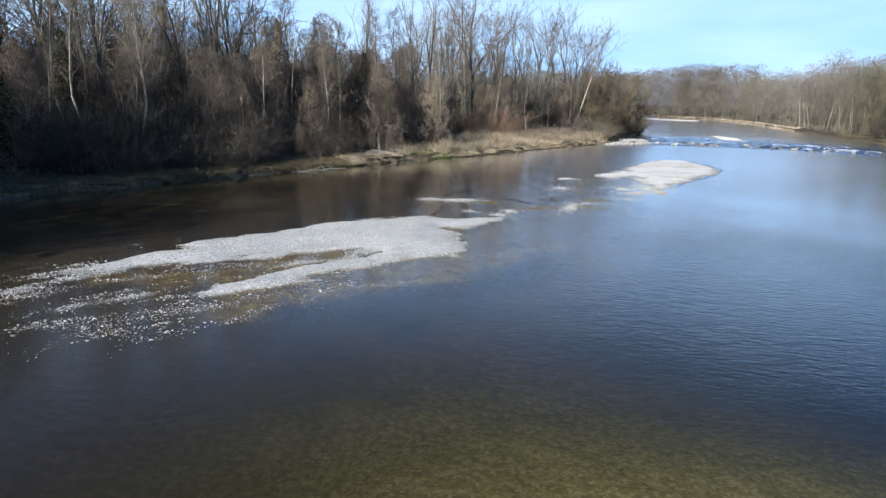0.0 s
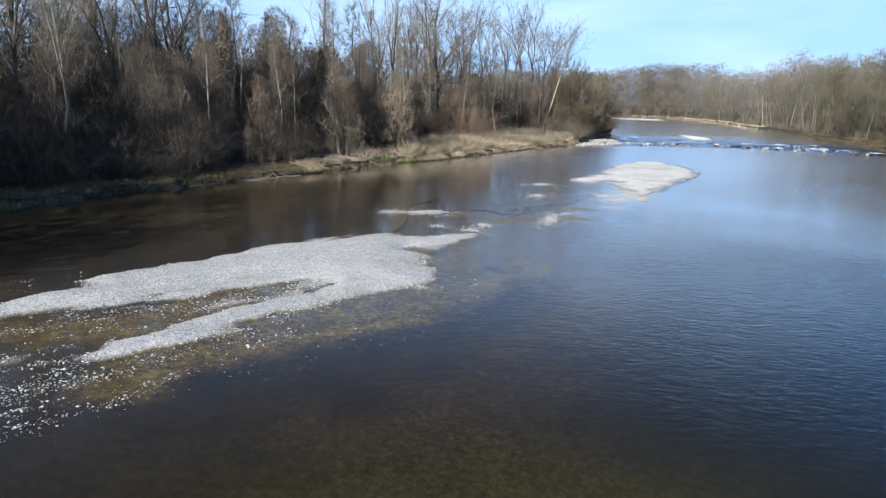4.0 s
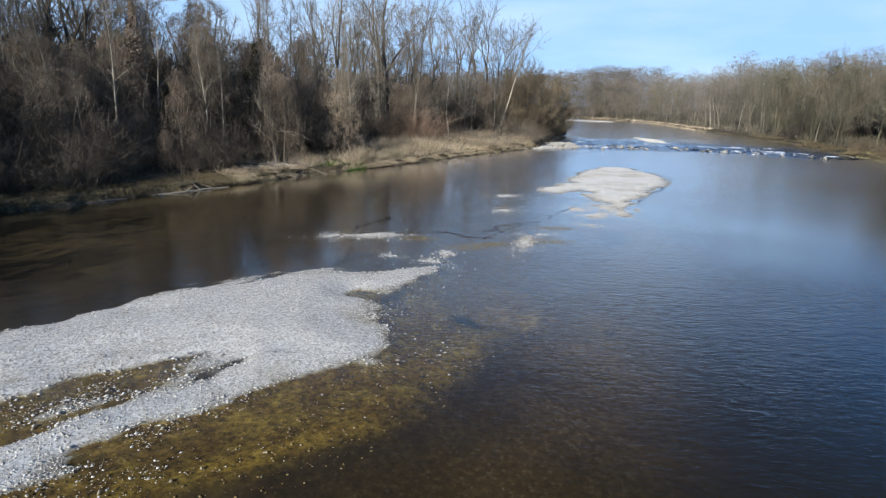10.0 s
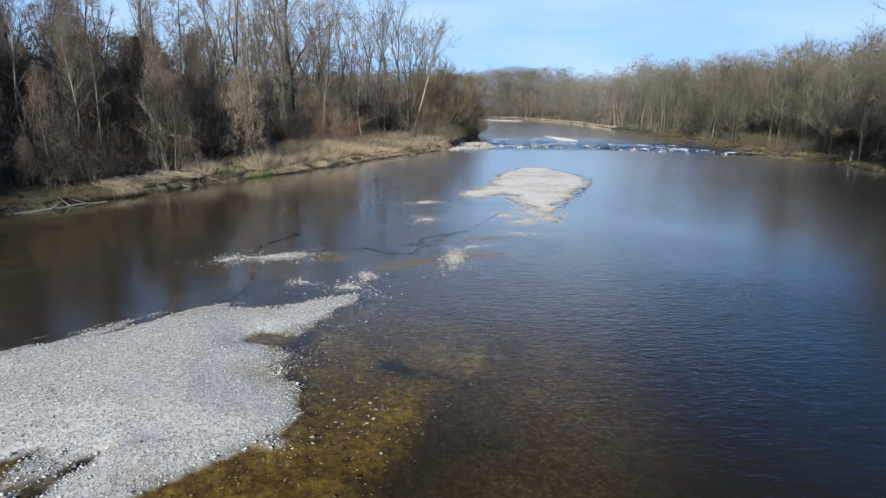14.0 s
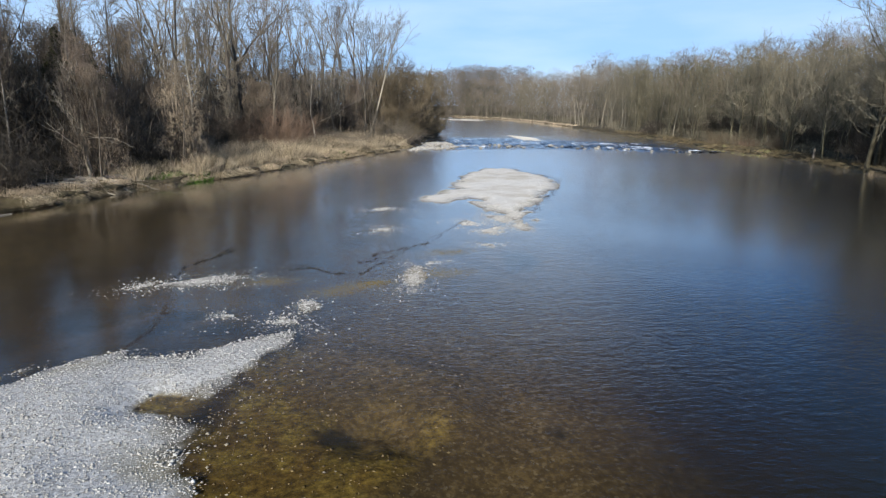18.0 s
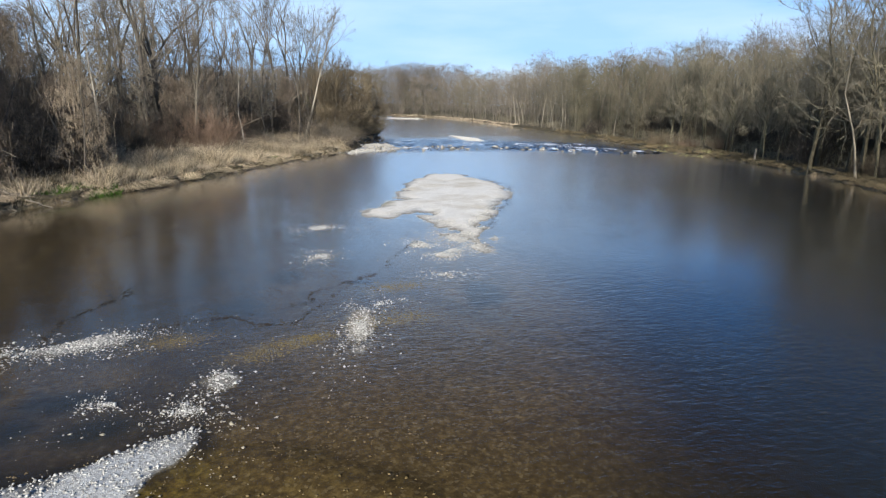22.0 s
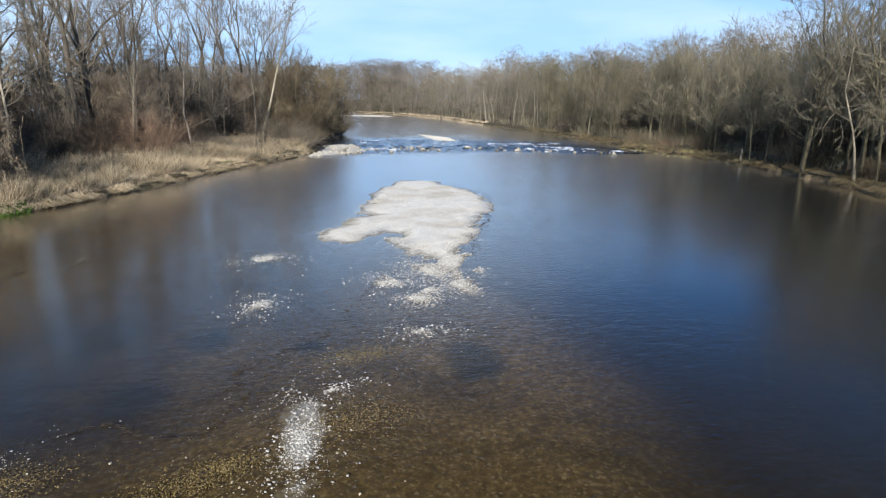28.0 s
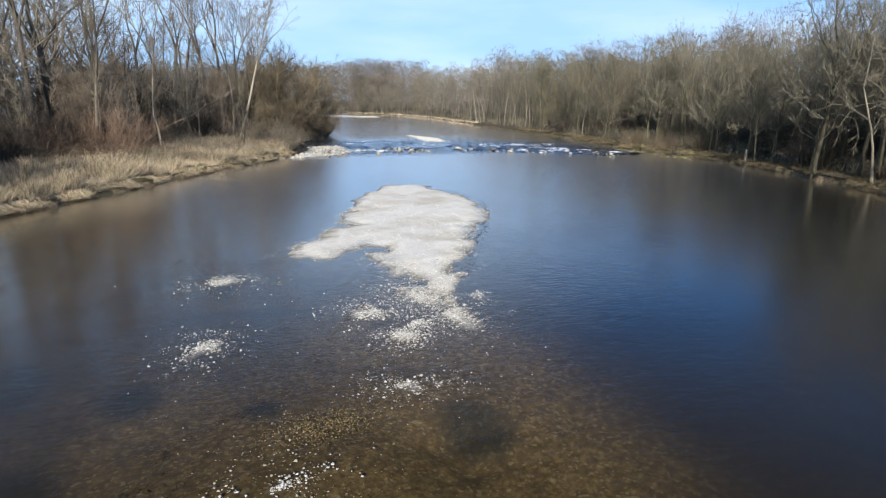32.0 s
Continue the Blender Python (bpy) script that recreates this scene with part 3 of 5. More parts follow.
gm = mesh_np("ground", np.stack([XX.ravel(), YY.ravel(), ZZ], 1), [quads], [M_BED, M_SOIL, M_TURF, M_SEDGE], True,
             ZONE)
_P = np.stack([XX.ravel(), YY.ravel()], 1)
_rag = 0.9 * fractal(_P[:, 0], _P[:, 1], 0.6, 4)
OUTER = [(-3.2, 12.6), (-0.6, 14.3), (0.6, 15.9), (2.0, 18.7), (3.4, 20.3)]
_shelf = np.maximum(signed(_P, SHALLOWS), -0.8 * np.hypot((_P[:, 0] + 6.2) / 1.4, (_P[:, 1] - 14.2) / 1.6) + 1.2)
_shelf = np.maximum(_shelf, 0.75 - line_distance(_P, [(-12.5, 11.2), (-9.0, 12.3), (-6.3, 15.0)]))
_shelf = np.maximum(_shelf, 1.3 - np.hypot(_P[:, 0] + 2.2, _P[:, 1] - 22.0))
UPPER = smooth(-0.5, 0.6, signed(_P, [(0.6, 22.4), (1.0, 25.2), (5.0, 25.5), (5.2, 20.0), (2.6, 19.7), (1.3, 20.3)]) + 0.5 * _rag)
# weed patches; the small spot at 5.7, 19.7 paints the drone's cast shadow
WEED_AND_SHADOW = ((9.3, 32.0, 0.75, 0.95), (5.7, 19.7, 0.18, 0.25), (1.35, 20.2, 0.5, 0.4), (5.4, 34.1, 0.5, 0.5), (-5.4, 27.9, 1.3, 0.9), (-2.3, 27.5, 1.1, 0.6),
        (-1.5, 25.8, 0.9, 0.5), (-4.1, 28.3, 0.6, 0.4), (-3.3, 26.3, 0.8, 0.6), (4.9, 42.2, 0.6, 0.7), (-7.2, 26.4, 1.0, 0.8),
        (1.2, 33.0, 1.0, 1.2), (0.0, 37.5, 0.9, 1.5), (2.9, 35.4, 0.7, 0.8))
_weed = 0.0
for _x, _y, _a, _b in WEED_AND_SHADOW:
    _weed = np.maximum(_weed, smooth(1.3, 0.5, np.hypot((_P[:, 0] - _x) / _a, (_P[:, 1] - _y) / _b) + 0.45 * _rag))
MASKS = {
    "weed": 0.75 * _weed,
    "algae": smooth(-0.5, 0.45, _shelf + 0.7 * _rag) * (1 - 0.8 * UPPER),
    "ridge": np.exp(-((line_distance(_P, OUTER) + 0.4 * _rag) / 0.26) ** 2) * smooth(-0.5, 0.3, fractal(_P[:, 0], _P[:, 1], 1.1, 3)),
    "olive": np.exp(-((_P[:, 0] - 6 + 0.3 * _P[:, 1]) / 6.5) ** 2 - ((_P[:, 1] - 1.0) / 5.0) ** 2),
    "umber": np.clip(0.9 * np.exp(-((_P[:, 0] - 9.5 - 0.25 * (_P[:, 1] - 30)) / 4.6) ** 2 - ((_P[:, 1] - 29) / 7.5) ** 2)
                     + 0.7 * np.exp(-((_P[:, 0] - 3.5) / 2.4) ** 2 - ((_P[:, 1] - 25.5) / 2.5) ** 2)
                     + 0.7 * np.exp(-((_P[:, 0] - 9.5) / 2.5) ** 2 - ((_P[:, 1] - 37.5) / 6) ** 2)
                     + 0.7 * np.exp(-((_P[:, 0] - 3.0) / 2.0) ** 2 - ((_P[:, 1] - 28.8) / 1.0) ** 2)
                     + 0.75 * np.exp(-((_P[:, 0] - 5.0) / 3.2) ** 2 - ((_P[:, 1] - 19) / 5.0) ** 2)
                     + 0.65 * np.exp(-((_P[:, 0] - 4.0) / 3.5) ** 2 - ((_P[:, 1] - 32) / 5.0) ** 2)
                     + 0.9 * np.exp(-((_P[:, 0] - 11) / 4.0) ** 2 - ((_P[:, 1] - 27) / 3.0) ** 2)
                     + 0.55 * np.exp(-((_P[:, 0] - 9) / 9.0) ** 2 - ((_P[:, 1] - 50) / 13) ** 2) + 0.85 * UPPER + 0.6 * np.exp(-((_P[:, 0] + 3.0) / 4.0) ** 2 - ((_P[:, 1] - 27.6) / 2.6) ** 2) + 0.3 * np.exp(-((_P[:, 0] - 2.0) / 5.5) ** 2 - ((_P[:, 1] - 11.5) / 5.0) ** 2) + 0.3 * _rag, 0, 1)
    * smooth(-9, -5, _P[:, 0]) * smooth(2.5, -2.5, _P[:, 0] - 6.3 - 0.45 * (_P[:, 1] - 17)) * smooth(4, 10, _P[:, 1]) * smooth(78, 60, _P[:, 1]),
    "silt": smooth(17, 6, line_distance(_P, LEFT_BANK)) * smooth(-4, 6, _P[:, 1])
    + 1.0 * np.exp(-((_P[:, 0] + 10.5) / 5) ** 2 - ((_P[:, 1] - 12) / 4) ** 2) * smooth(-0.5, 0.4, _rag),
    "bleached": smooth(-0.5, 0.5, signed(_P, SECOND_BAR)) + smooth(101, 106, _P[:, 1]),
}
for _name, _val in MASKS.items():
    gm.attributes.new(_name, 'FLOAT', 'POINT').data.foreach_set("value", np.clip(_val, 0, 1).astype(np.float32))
tagged(new("ground", gm), "river bed of gravel between wooded earth banks", "ground", kind="structure")


def ground_at(x, y):
    """The height to stand a thing on: the ground, or the lip of the bank along the shores."""
    x, y = np.atleast_1d(np.asarray(x, float)), np.atleast_1d(np.asarray(y, float))
    z, _ = ground_height(x, y)
    d, _ = river_distance(np.stack([x, y], 1))
    lip = 0.05 + 0.48 * smooth(0.1, 0.7, -d) + 0.12 * smooth(0.7, 2.5, -d)
    return np.where((d < -0.1) & (d > -3.6) & (y < 330), np.maximum(z, lip), z)


wm = mesh_np("water", [(-1500, -600, 0), (1500, -600, 0), (1500, 2600, 0), (-1500, 2600, 0)], [[(0, 1, 2, 3)]], M_WATER, True)
water = tagged(new("water", wm), "calm clear river reflecting blue sky and bare trees", "water", kind="structure")
water.visible_shadow = False


# ---- earth banks ----
def bank(name, line, y0, y1, step, label, seed, lip=None):
    """A ragged low bank along a shore: foot under water, a worn face, a lip of turf and the ground behind."""
    r = np.random.RandomState(seed)
    side = -1 if line is LEFT_BANK else 1
    pts = np.array(line, float)
    cum = np.concatenate([[0], np.cumsum(np.hypot(*np.diff(pts, axis=0).T))])
    s0, s1 = np.interp([y0, y1], pts[:, 1], cum)
    s = np.arange(s0, s1, step)
    px, py = np.interp(s, cum, pts[:, 0]), np.interp(s, cum, pts[:, 1])
    k = max(3, int(6 / step))
    sx, sy = (np.convolve(np.pad(a, k, mode="edge"), np.ones(2 * k + 1) / (2 * k + 1), "valid") for a in (px, py))
    tx, ty = np.gradient(sx), np.gradient(sy)
    ln = np.hypot(tx, ty)
    ix, iy = (ty / ln, -tx / ln) if side > 0 else (-ty / ln, tx / ln)
    prof = [(-0.9, -0.55), (-0.25, -0.16), (0.0, 0.02), (0.14, 0.16), (0.2, 0.34), (0.12, 0.46), (0.32, 0.55), (0.8, 0.60), (1.7, 0.70), (3.0, 0.74), (4.2, 0.55)]
    big, small = fractal(s, 0 * s + seed, 0.35, 4), fractal(s, 0 * s + 3.0 * seed, 1.1, 4)
    tall = 0.85 + 0.6 * fractal(s, 0 * s + 7.0 * seed, 0.4, 4)
    rows, n = [], len(s)
    for j, (o, z) in enumerate(prof):
        jit = 0.8 * big + 0.5 * small + 0.22 * fractal(s, 0 * s + j * 2.7, 1.8, 3)
        zz = z * (tall if z > 0 else 1) + (0.16 * fractal(s, 0 * s + 11 + j * 1.9, 1.2, 3) if j > 1 else 0 * s)
        rows.append(np.column_stack([sx + ix * (o + jit), sy + iy * (o + jit), zz]))
    V = np.stack(rows, 1).reshape(-1, 3)
    m = len(prof)
    i = (np.arange(n - 1)[:, None] * m + np.arange(m - 1)).ravel()
    q = np.stack([i, i + 1, i + m + 1, i + m], 1)
    if side < 0:
        q = q[:, ::-1]
    idx = np.tile(np.where(np.arange(m - 1) < 4, 0, 1), n - 1)
    return tagged(new(name, mesh_np(name, V, [q], [M_EARTH, lip or M_TURF], True, idx)), label, "river bank", kind="structure")


bank("bank", LEFT_BANK, 8, 46, 0.3, "worn earth bank with roots in the wood's shade", 3, M_SEDGE)
bank("bank", LEFT_BANK, 46, 140, 0.3, "worn earth bank with a lip of dry turf below the wood", 3, M_SEDGE)
bank("bank", RIGHT_BANK, 30, 130, 0.3, "low dark earth bank with a lip of dry grass", 5, M_SEDGE)
bank("bank", RIGHT_BANK, 130, 190, 1.0, "low grassy earth bank of the distant shore", 9, M_SEDGE)
bank("bank", RIGHT_BANK, 190, 330, 1.0, "low earth bank of the distant shore", 8, M_SEDGE)


# ---- gravel ----
def ico(rng, k=1):
    bm = bmesh.new()
    bmesh.ops.create_icosphere(bm, subdivisions=k, radius=1)
    v = np.array([x.co[:] for x in bm.verts])
    f = np.array([[x.index for x in fc.verts] for fc in bm.faces])
    bm.free()
    return v * (1 + 0.16 * rng.normal(size=(len(v), 1))), f


OCTA = (np.array([[1, 0, 0], [0, 1, 0], [-1, 0, 0], [0, -1, 0], [0, 0, 1], [0, 0, -1.0]]),
        np.array([[0, 1, 4], [1, 2, 4], [2, 3, 4], [3, 0, 4], [1, 0, 5], [2, 1, 5], [3, 2, 5], [0, 3, 5]]))


def pebbles(name, x, y, size, material, rng, shape=None, sink=0.3, least=-9.0):
    z = np.maximum(ground_at(x, y), least)
    base, faces = shape if shape is not None else ico(rng)
    k = len(x)
    ang = rng.uniform(0, 2 * math.pi, k)
    sx, sy, sz = size * rng.uniform(0.8, 1.3, k), size * rng.uniform(0.6, 1.0, k), size * rng.uniform(0.4, 0.7, k)
    v = base[None] * np.stack([sx, sy, sz], 1)[:, None] * (1 + 0.13 * rng.normal(size=(k, len(base), 1)))
    c, s = np.cos(ang)[:, None], np.sin(ang)[:, None]
    v = np.stack([v[..., 0] * c - v[..., 1] * s, v[..., 0] * s + v[..., 1] * c, v[..., 2]], -1)
    v += np.stack([x, y, z + sz * (1 - 2 * sink)], 1)[:, None]
    f = (faces[None] + (len(base) * np.arange(k))[:, None, None]).reshape(-1, 3)
    return new(name, mesh_np(name, v.reshape(-1, 3), [f], material, True))


rng = np.random.RandomState(11)


def scatter(n, box, keep):
    x, y = rng.uniform(box[0], box[1], n), rng.uniform(box[2], box[3], n)
    z = ground_at(x, y)
    ok = keep(x, y, z)
    return x[ok], y[ok]


# dry cobbles on the bars
x, y = scatter(190000, (-14.5, 1.5, 8, 26), lambda x, y, z: z > 0.03 - 0.03 * rng.rand(len(z)))
size = 0.007 + 0.009 * rng.rand(len(x)) + 0.025 * rng.rand(len(x)) ** 10
tagged(pebbles("gravel", x, y, size, M_STONE, rng, OCTA), "pale grey dry cobbles heaped on the main gravel bar", "gravel", kind="stuff")
x, y = scatter(16000, (6, 23, 33, 66), lambda x, y, z: (z > 0.01) & (fractal(x, y, 0.5, 3) > -0.2))
size = 0.008 + 0.010 * rng.rand(len(x)) + 0.03 * rng.rand(len(x)) ** 8
tagged(pebbles("gravel", x, y, size, M_BLEACHED, rng, OCTA), "sun-bleached cobbles on a low gravel bar in mid-river", "gravel", kind="stuff")
# cobbles at the waterline and in the shallows, thinning out with depth along the streaks of the current
def stony(z, x, y, reach):
    return rng.rand(len(z)) < np.clip(1.0 + (z - 0.02) / reach, 0, 1) ** 1.5 * smooth(-0.25, 0.45, streak(x, y) + 0.5 * fractal(x, y, 0.8, 2)) + 0.02 + 0.8 * (z > -0.005)


x, y = scatter(90000, (-17, 1.5, 3, 27), lambda x, y, z: (z > -0.17) & (z < 0.04) & stony(z, x, y, 0.19))
size = 0.009 + 0.014 * rng.rand(len(x)) + 0.04 * rng.rand(len(x)) ** 8
tagged(pebbles("gravel", x, y, size, M_STONE, rng, OCTA, -0.1), "pale cobbles standing out of the shallow water", "gravel", kind="stuff")
x, y = scatter(170000, (-7, 22, 25, 56), lambda x, y, z: (z > -0.20) & (z < 0.09) & ((y < 46) | (z < 0.03)) & stony(z, x, y, 0.16))
size = 0.008 + 0.013 * rng.rand(len(x)) + 0.035 * rng.rand(len(x)) ** 7
tagged(pebbles("gravel", x, y, size, M_STONE, rng, OCTA, 0.0), "scattered pale cobbles in the shallows between the bars", "gravel", kind="stuff")
def near_heap(x, y):
    best = np.full(len(x), 9.0)
    for cx, cy, a, b, turn, top in HEAPS:
        best = np.minimum(best, np.hypot(x - cx, y - cy) / (1.2 + max(a, b)))
    return best


hx, hy, hs = [], [], []
for cx, cy, a, b, turn, top in HEAPS:
    k = int((1000 * a * b + 200) * (1.2 + 30 * top if cy > 20 else 0.4))
    r_ = np.abs(rng.normal(size=k)) ** 1.25
    t_ = rng.uniform(0, 2 * math.pi, k)
    u, v = 0.85 * a * r_ * np.cos(t_), 0.85 * b * r_ * np.sin(t_)
    c, s_ = math.cos(radians(turn)), math.sin(radians(turn))
    px_, py_ = cx + u * c - v * s_, cy + u * s_ + v * c
    ok = fractal(px_, py_, 1.6, 3) > -0.22 + 0.12 * r_
    hx.append(px_[ok]), hy.append(py_[ok]), hs.append(0.007 + 0.011 * rng.rand(ok.sum()) + 0.034 * rng.rand(ok.sum()) ** 8)
tagged(pebbles("gravel", np.concatenate(hx), np.concatenate(hy), np.concatenate(hs), M_STONE, rng, OCTA, 0.1, -0.01), "loose pale cobbles of the low heaps", "gravel", kind="stuff")
x, y = scatter(26000, (-7, 14, 25, 47), lambda x, y, z: (z > -0.45) & (z < 0.02) & (rng.rand(len(z)) < 0.35 * np.exp(-near_heap(x, y) ** 2 * 2.2) * smooth(-0.1, 0.45, fractal(x, y, 1.0, 3))))
size = 0.010 + 0.026 * rng.rand(len(x)) ** 3
tagged(pebbles("gravel", x, y, size, M_STONE, rng, OCTA, -0.1, -0.025), "loose pale stones strewn round the low heaps", "gravel", kind="stuff")
x, y = scatter(42000, (-15, -4, 6.5, 17.5), lambda x, y, z: (z > -0.13) & (z < 0.03) & (rng.rand(len(z)) < 0.5 * smooth(-0.3, 0.4, streak(x, y) + 0.7 * fractal(x, y, 1.2, 3))))
size = 0.010 + 0.013 * rng.rand(len(x)) + 0.03 * rng.rand(len(x)) ** 6
tagged(pebbles("gravel", x, y, size, M_STONE, rng, OCTA, 0.0, -0.018), "pale stones strewn over the wet flat between the bar's horns", "gravel", kind="stuff")
x, y = scatter(5200, (-8, 5, 10, 25), lambda x, y, z: (z > -0.3) & (z < 0.0))
size = 0.012 + 0.03 * rng.rand(len(x)) ** 3
tagged(pebbles("gravel", x, y, size, M_DARKSTONE, rng, OCTA, 0.1), "algae-coated cobbles on the drowned shelf", "gravel", kind="stuff")
x, y = scatter(9000, (36, 44.5, 106, 129), lambda x, y, z: z > 0.02)
size = 0.03 + 0.05 * rng.rand(len(x))
tagged(pebbles("gravel", x, y, size, M_BLEACHED, rng, OCTA), "white cobbles on a narrow bar below the riffle", "gravel", kind="stuff")
x, y = scatter(6000, (48, 76, 245, 268), lambda x, y, z: z > 0.02)
size = 0.06 + 0.08 * rng.rand(len(x))
tagged(pebbles("gravel", x, y, size, M_BLEACHED, rng, OCTA), "distant white gravel bar at the river bend", "gravel", kind="stuff")


# ---- trees ----
def wander(rng, start, way, length, k, bend, lift=0.0):
    """A crooked line of k points from start, drawn upwards by lift."""
    pts, w = [np.asarray(start, float)], unit(np.asarray(way, float))
    for _ in range(k - 1):
        w = unit(w + bend * rng.normal(size=3) + np.array([0, 0, lift]))
        pts.append(pts[-1] + w * length / (k - 1))
    return np.array(pts)


def along(pts, t):
    """Places at shares t (0 to 1) of a line."""
    f = np.clip(np.asarray(t) * (len(pts) - 1), 0, len(pts) - 1.001)
    i = f.astype(int)
    return pts[i] + (pts[i + 1] - pts[i]) * (f - i)[..., None]


def bare_tree(seed, height, radius, base=0.35, spread=0.24, limbs=22, subs=6, twigs=13, rise=0.9, lean=(0, 0), stems=1, bend=0.06,
              twig=1.25, thick=0.0095, own=6, bark=None, crown=None):
    """The pieces of a leafless tree: each trunk, the heaviest limbs, and the crown of smaller branches and twigs."""
    rng = np.random.RandomState(seed)
    subs, twigs, thick = int(1.25 * subs), max(4, int(0.6 * twigs)), 1.22 * thick
    pieces, fine = [], Lot()
    for s in range(stems):
        off = np.array([rng.uniform(-0.5, 0.5), rng.uniform(-0.5, 0.5), -0.4]) if stems > 1 else np.array([0, 0, -0.4])
        h = height * (1 if s == 0 else rng.uniform(0.65, 0.95))
        way = np.array([lean[0] + (0.18 * rng.normal() if stems > 1 else 0), lean[1] + (0.18 * rng.normal() if stems > 1 else 0), 1])
        line = wander(rng, off, way, h, 9, bend, 0.0 if any(lean) else 0.10)
        rad = radius * (0.12 + 0.88 * (1 - np.linspace(0, 1, 9)) ** 0.8) * (1 if s == 0 else 0.75)
        rad[0] *= 1.35
        trunk = Lot()
        trunk.tube(line, rad, 7)
        pieces.append(("trunk", trunk, bark, ""))
        n = max(6, limbs // stems)
        ts = base + (0.98 - base) * (np.arange(n) + rng.rand(n)) / n
        for q, t in enumerate(ts):
            at = along(line, t)
            az = q * 2.4 + rng.uniform(-0.5, 0.5)
            up = rise * (0.6 + 0.9 * t) + rng.normal() * 0.2
            length = h * spread * (1.15 - 0.75 * (t - base) / (1 - base)) * rng.uniform(0.65, 1.25)
            limb = wander(rng, at, (math.cos(az), math.sin(az), up), length, 6, 0.16, 0.07)
            r = max(0.018, 0.30 * radius * (1 - 0.65 * t))
            if s == 0 and q < own:
                arm = Lot()
                arm.tube(limb, r * np.linspace(1, 0.25, 6), 4)
                pieces.append(("limb", arm, bark, ""))
            else:
                fine.tube(limb, r * np.linspace(1, 0.25, 6), 4)
            for g in rng.uniform(0.12, 1.0, subs):
                p = along(limb, min(g, 0.999))
                w = unit(limb[-1] - limb[0]) + 0.75 * rng.normal(size=3) + np.array([0, 0, 0.25])
                sub = wander(rng, p, w, length * rng.uniform(0.3, 0.65), 3, 0.25, 0.10)
                fine.tube(sub, max(thick * 1.5, r * 0.3) * np.array([1, 0.7, 0.35]), 3)
                w = unit(sub[-1] - sub[0])
                b = along(sub, rng.uniform(0.0, 1, twigs))
                d = unit(w + 0.75 * rng.normal(size=(twigs, 3)) + np.array([0, 0, 0.3]))
                fine.twigs(b, b + d * (twig * rng.uniform(0.4, 1.3, (twigs, 1))), thick)
    return pieces + [("crown", fine, crown, "stuff")]


def crowned_tree(seed, height, radius, clear=0.4, angle=0.5, levels=4, sides=5, tips=9, twig=0.8, thick=0.0115, lean=(0, 0), stems=1,
                 lift=0.10, own=6, bark=None, crown=None):
    """The pieces of a leafless broad-crowned tree: a clear trunk that forks and forks again into fine twigs."""
    rng = np.random.RandomState(seed)
    pieces, fine = [], Lot()
    arms = []

    def grow(p, w, length, r, level):
        k = 5 if level < 2 else (4 if level == 2 else 3)
        line = wander(rng, p, w, length, k, 0.13 + 0.03 * level, lift)
        width = r * np.linspace(1.0, 0.62, k)
        if level == 1 and len(arms) < own:
            arm = Lot()
            arm.tube(line, width, 5)
            arms.append(("limb", arm, bark, ""))
        else:
            fine.tube(line, width, 4 if level < 3 else 3)
        w = unit(line[-1] - line[-2])
        n = tips if level >= levels else 3
        b = along(line, rng.uniform(0.15 if level >= levels else 0.3, 1.0, n))
        fine.twigs(b, b + unit(w + 0.62 * rng.normal(size=(n, 3)) + np.array([0, 0, 0.15])) * (twig * rng.uniform(0.45, 1.3, (n, 1))), thick)
        if level >= levels:
            return
        a0 = rng.uniform(0, 2 * math.pi)
        side = unit(np.cross(w, (0.37, 0.21, 0.9)))
        other = np.cross(w, side)
        for i in range(2 if rng.rand() < 0.7 else 3):
            az, a = a0 + 2.6 * i, angle * (0.55 if i == 0 else 1.15) * rng.uniform(0.7, 1.3)
            d = w * math.cos(a) + math.sin(a) * (side * math.cos(az) + other * math.sin(az))
            grow(line[-1], d, length * rng.uniform(0.68, 0.9) * (1 if i == 0 else 0.85), max(thick, r * (0.60 if i == 0 else 0.48)), level + 1)
        for _ in range(2):
            az, a = rng.uniform(0, 2 * math.pi), rng.uniform(0.7, 1.15)
            d = w * math.cos(a) + math.sin(a) * (side * math.cos(az) + other * math.sin(az))
            grow(along(line, rng.uniform(0.25, 0.9)), d, length * rng.uniform(0.4, 0.65), max(thick, r * 0.35), min(levels, level + 2))

    for s in range(stems):
        off = np.array([rng.uniform(-0.5, 0.5), rng.uniform(-0.5, 0.5), -0.4]) if stems > 1 else np.array([0, 0, -0.4])
        h = height * (1 if s == 0 else rng.uniform(0.75, 0.95))
        way = np.array([lean[0], lean[1], 1]) + (0.16 * rng.normal(size=3) * (1, 1, 0) if stems > 1 else 0)
        first = h * (1 - clear) * 0.335
        trunk_line = wander(rng, off, way, h * clear + 0.4, 7, 0.035, 0.04 if not any(lean) else 0.0)
        rad = radius * np.linspace(1.0, 0.72, 7) * (1 if s == 0 else 0.75)
        rad[0] *= 1.4
        trunk = Lot()
        trunk.tube(trunk_line, rad, 8)
        pieces.append(("trunk", trunk, bark, ""))
        w = unit(trunk_line[-1] - trunk_line[-2])
        a0 = rng.uniform(0, 6.28)
        for i in range(3):
            a = angle * (0.25 if i == 0 else 0.95) * rng.uniform(0.8, 1.2)
            d = w * math.cos(a) + math.sin(a) * np.array([math.cos(a0 + 2.3 * i), math.sin(a0 + 2.3 * i), 0])
            grow(trunk_line[-1], d, first * (1.05 if i == 0 else 0.9), rad[-1] * (0.78 if i == 0 else 0.58), 1)
        for i in range(sides):
            a = a0 + 1.9 * i
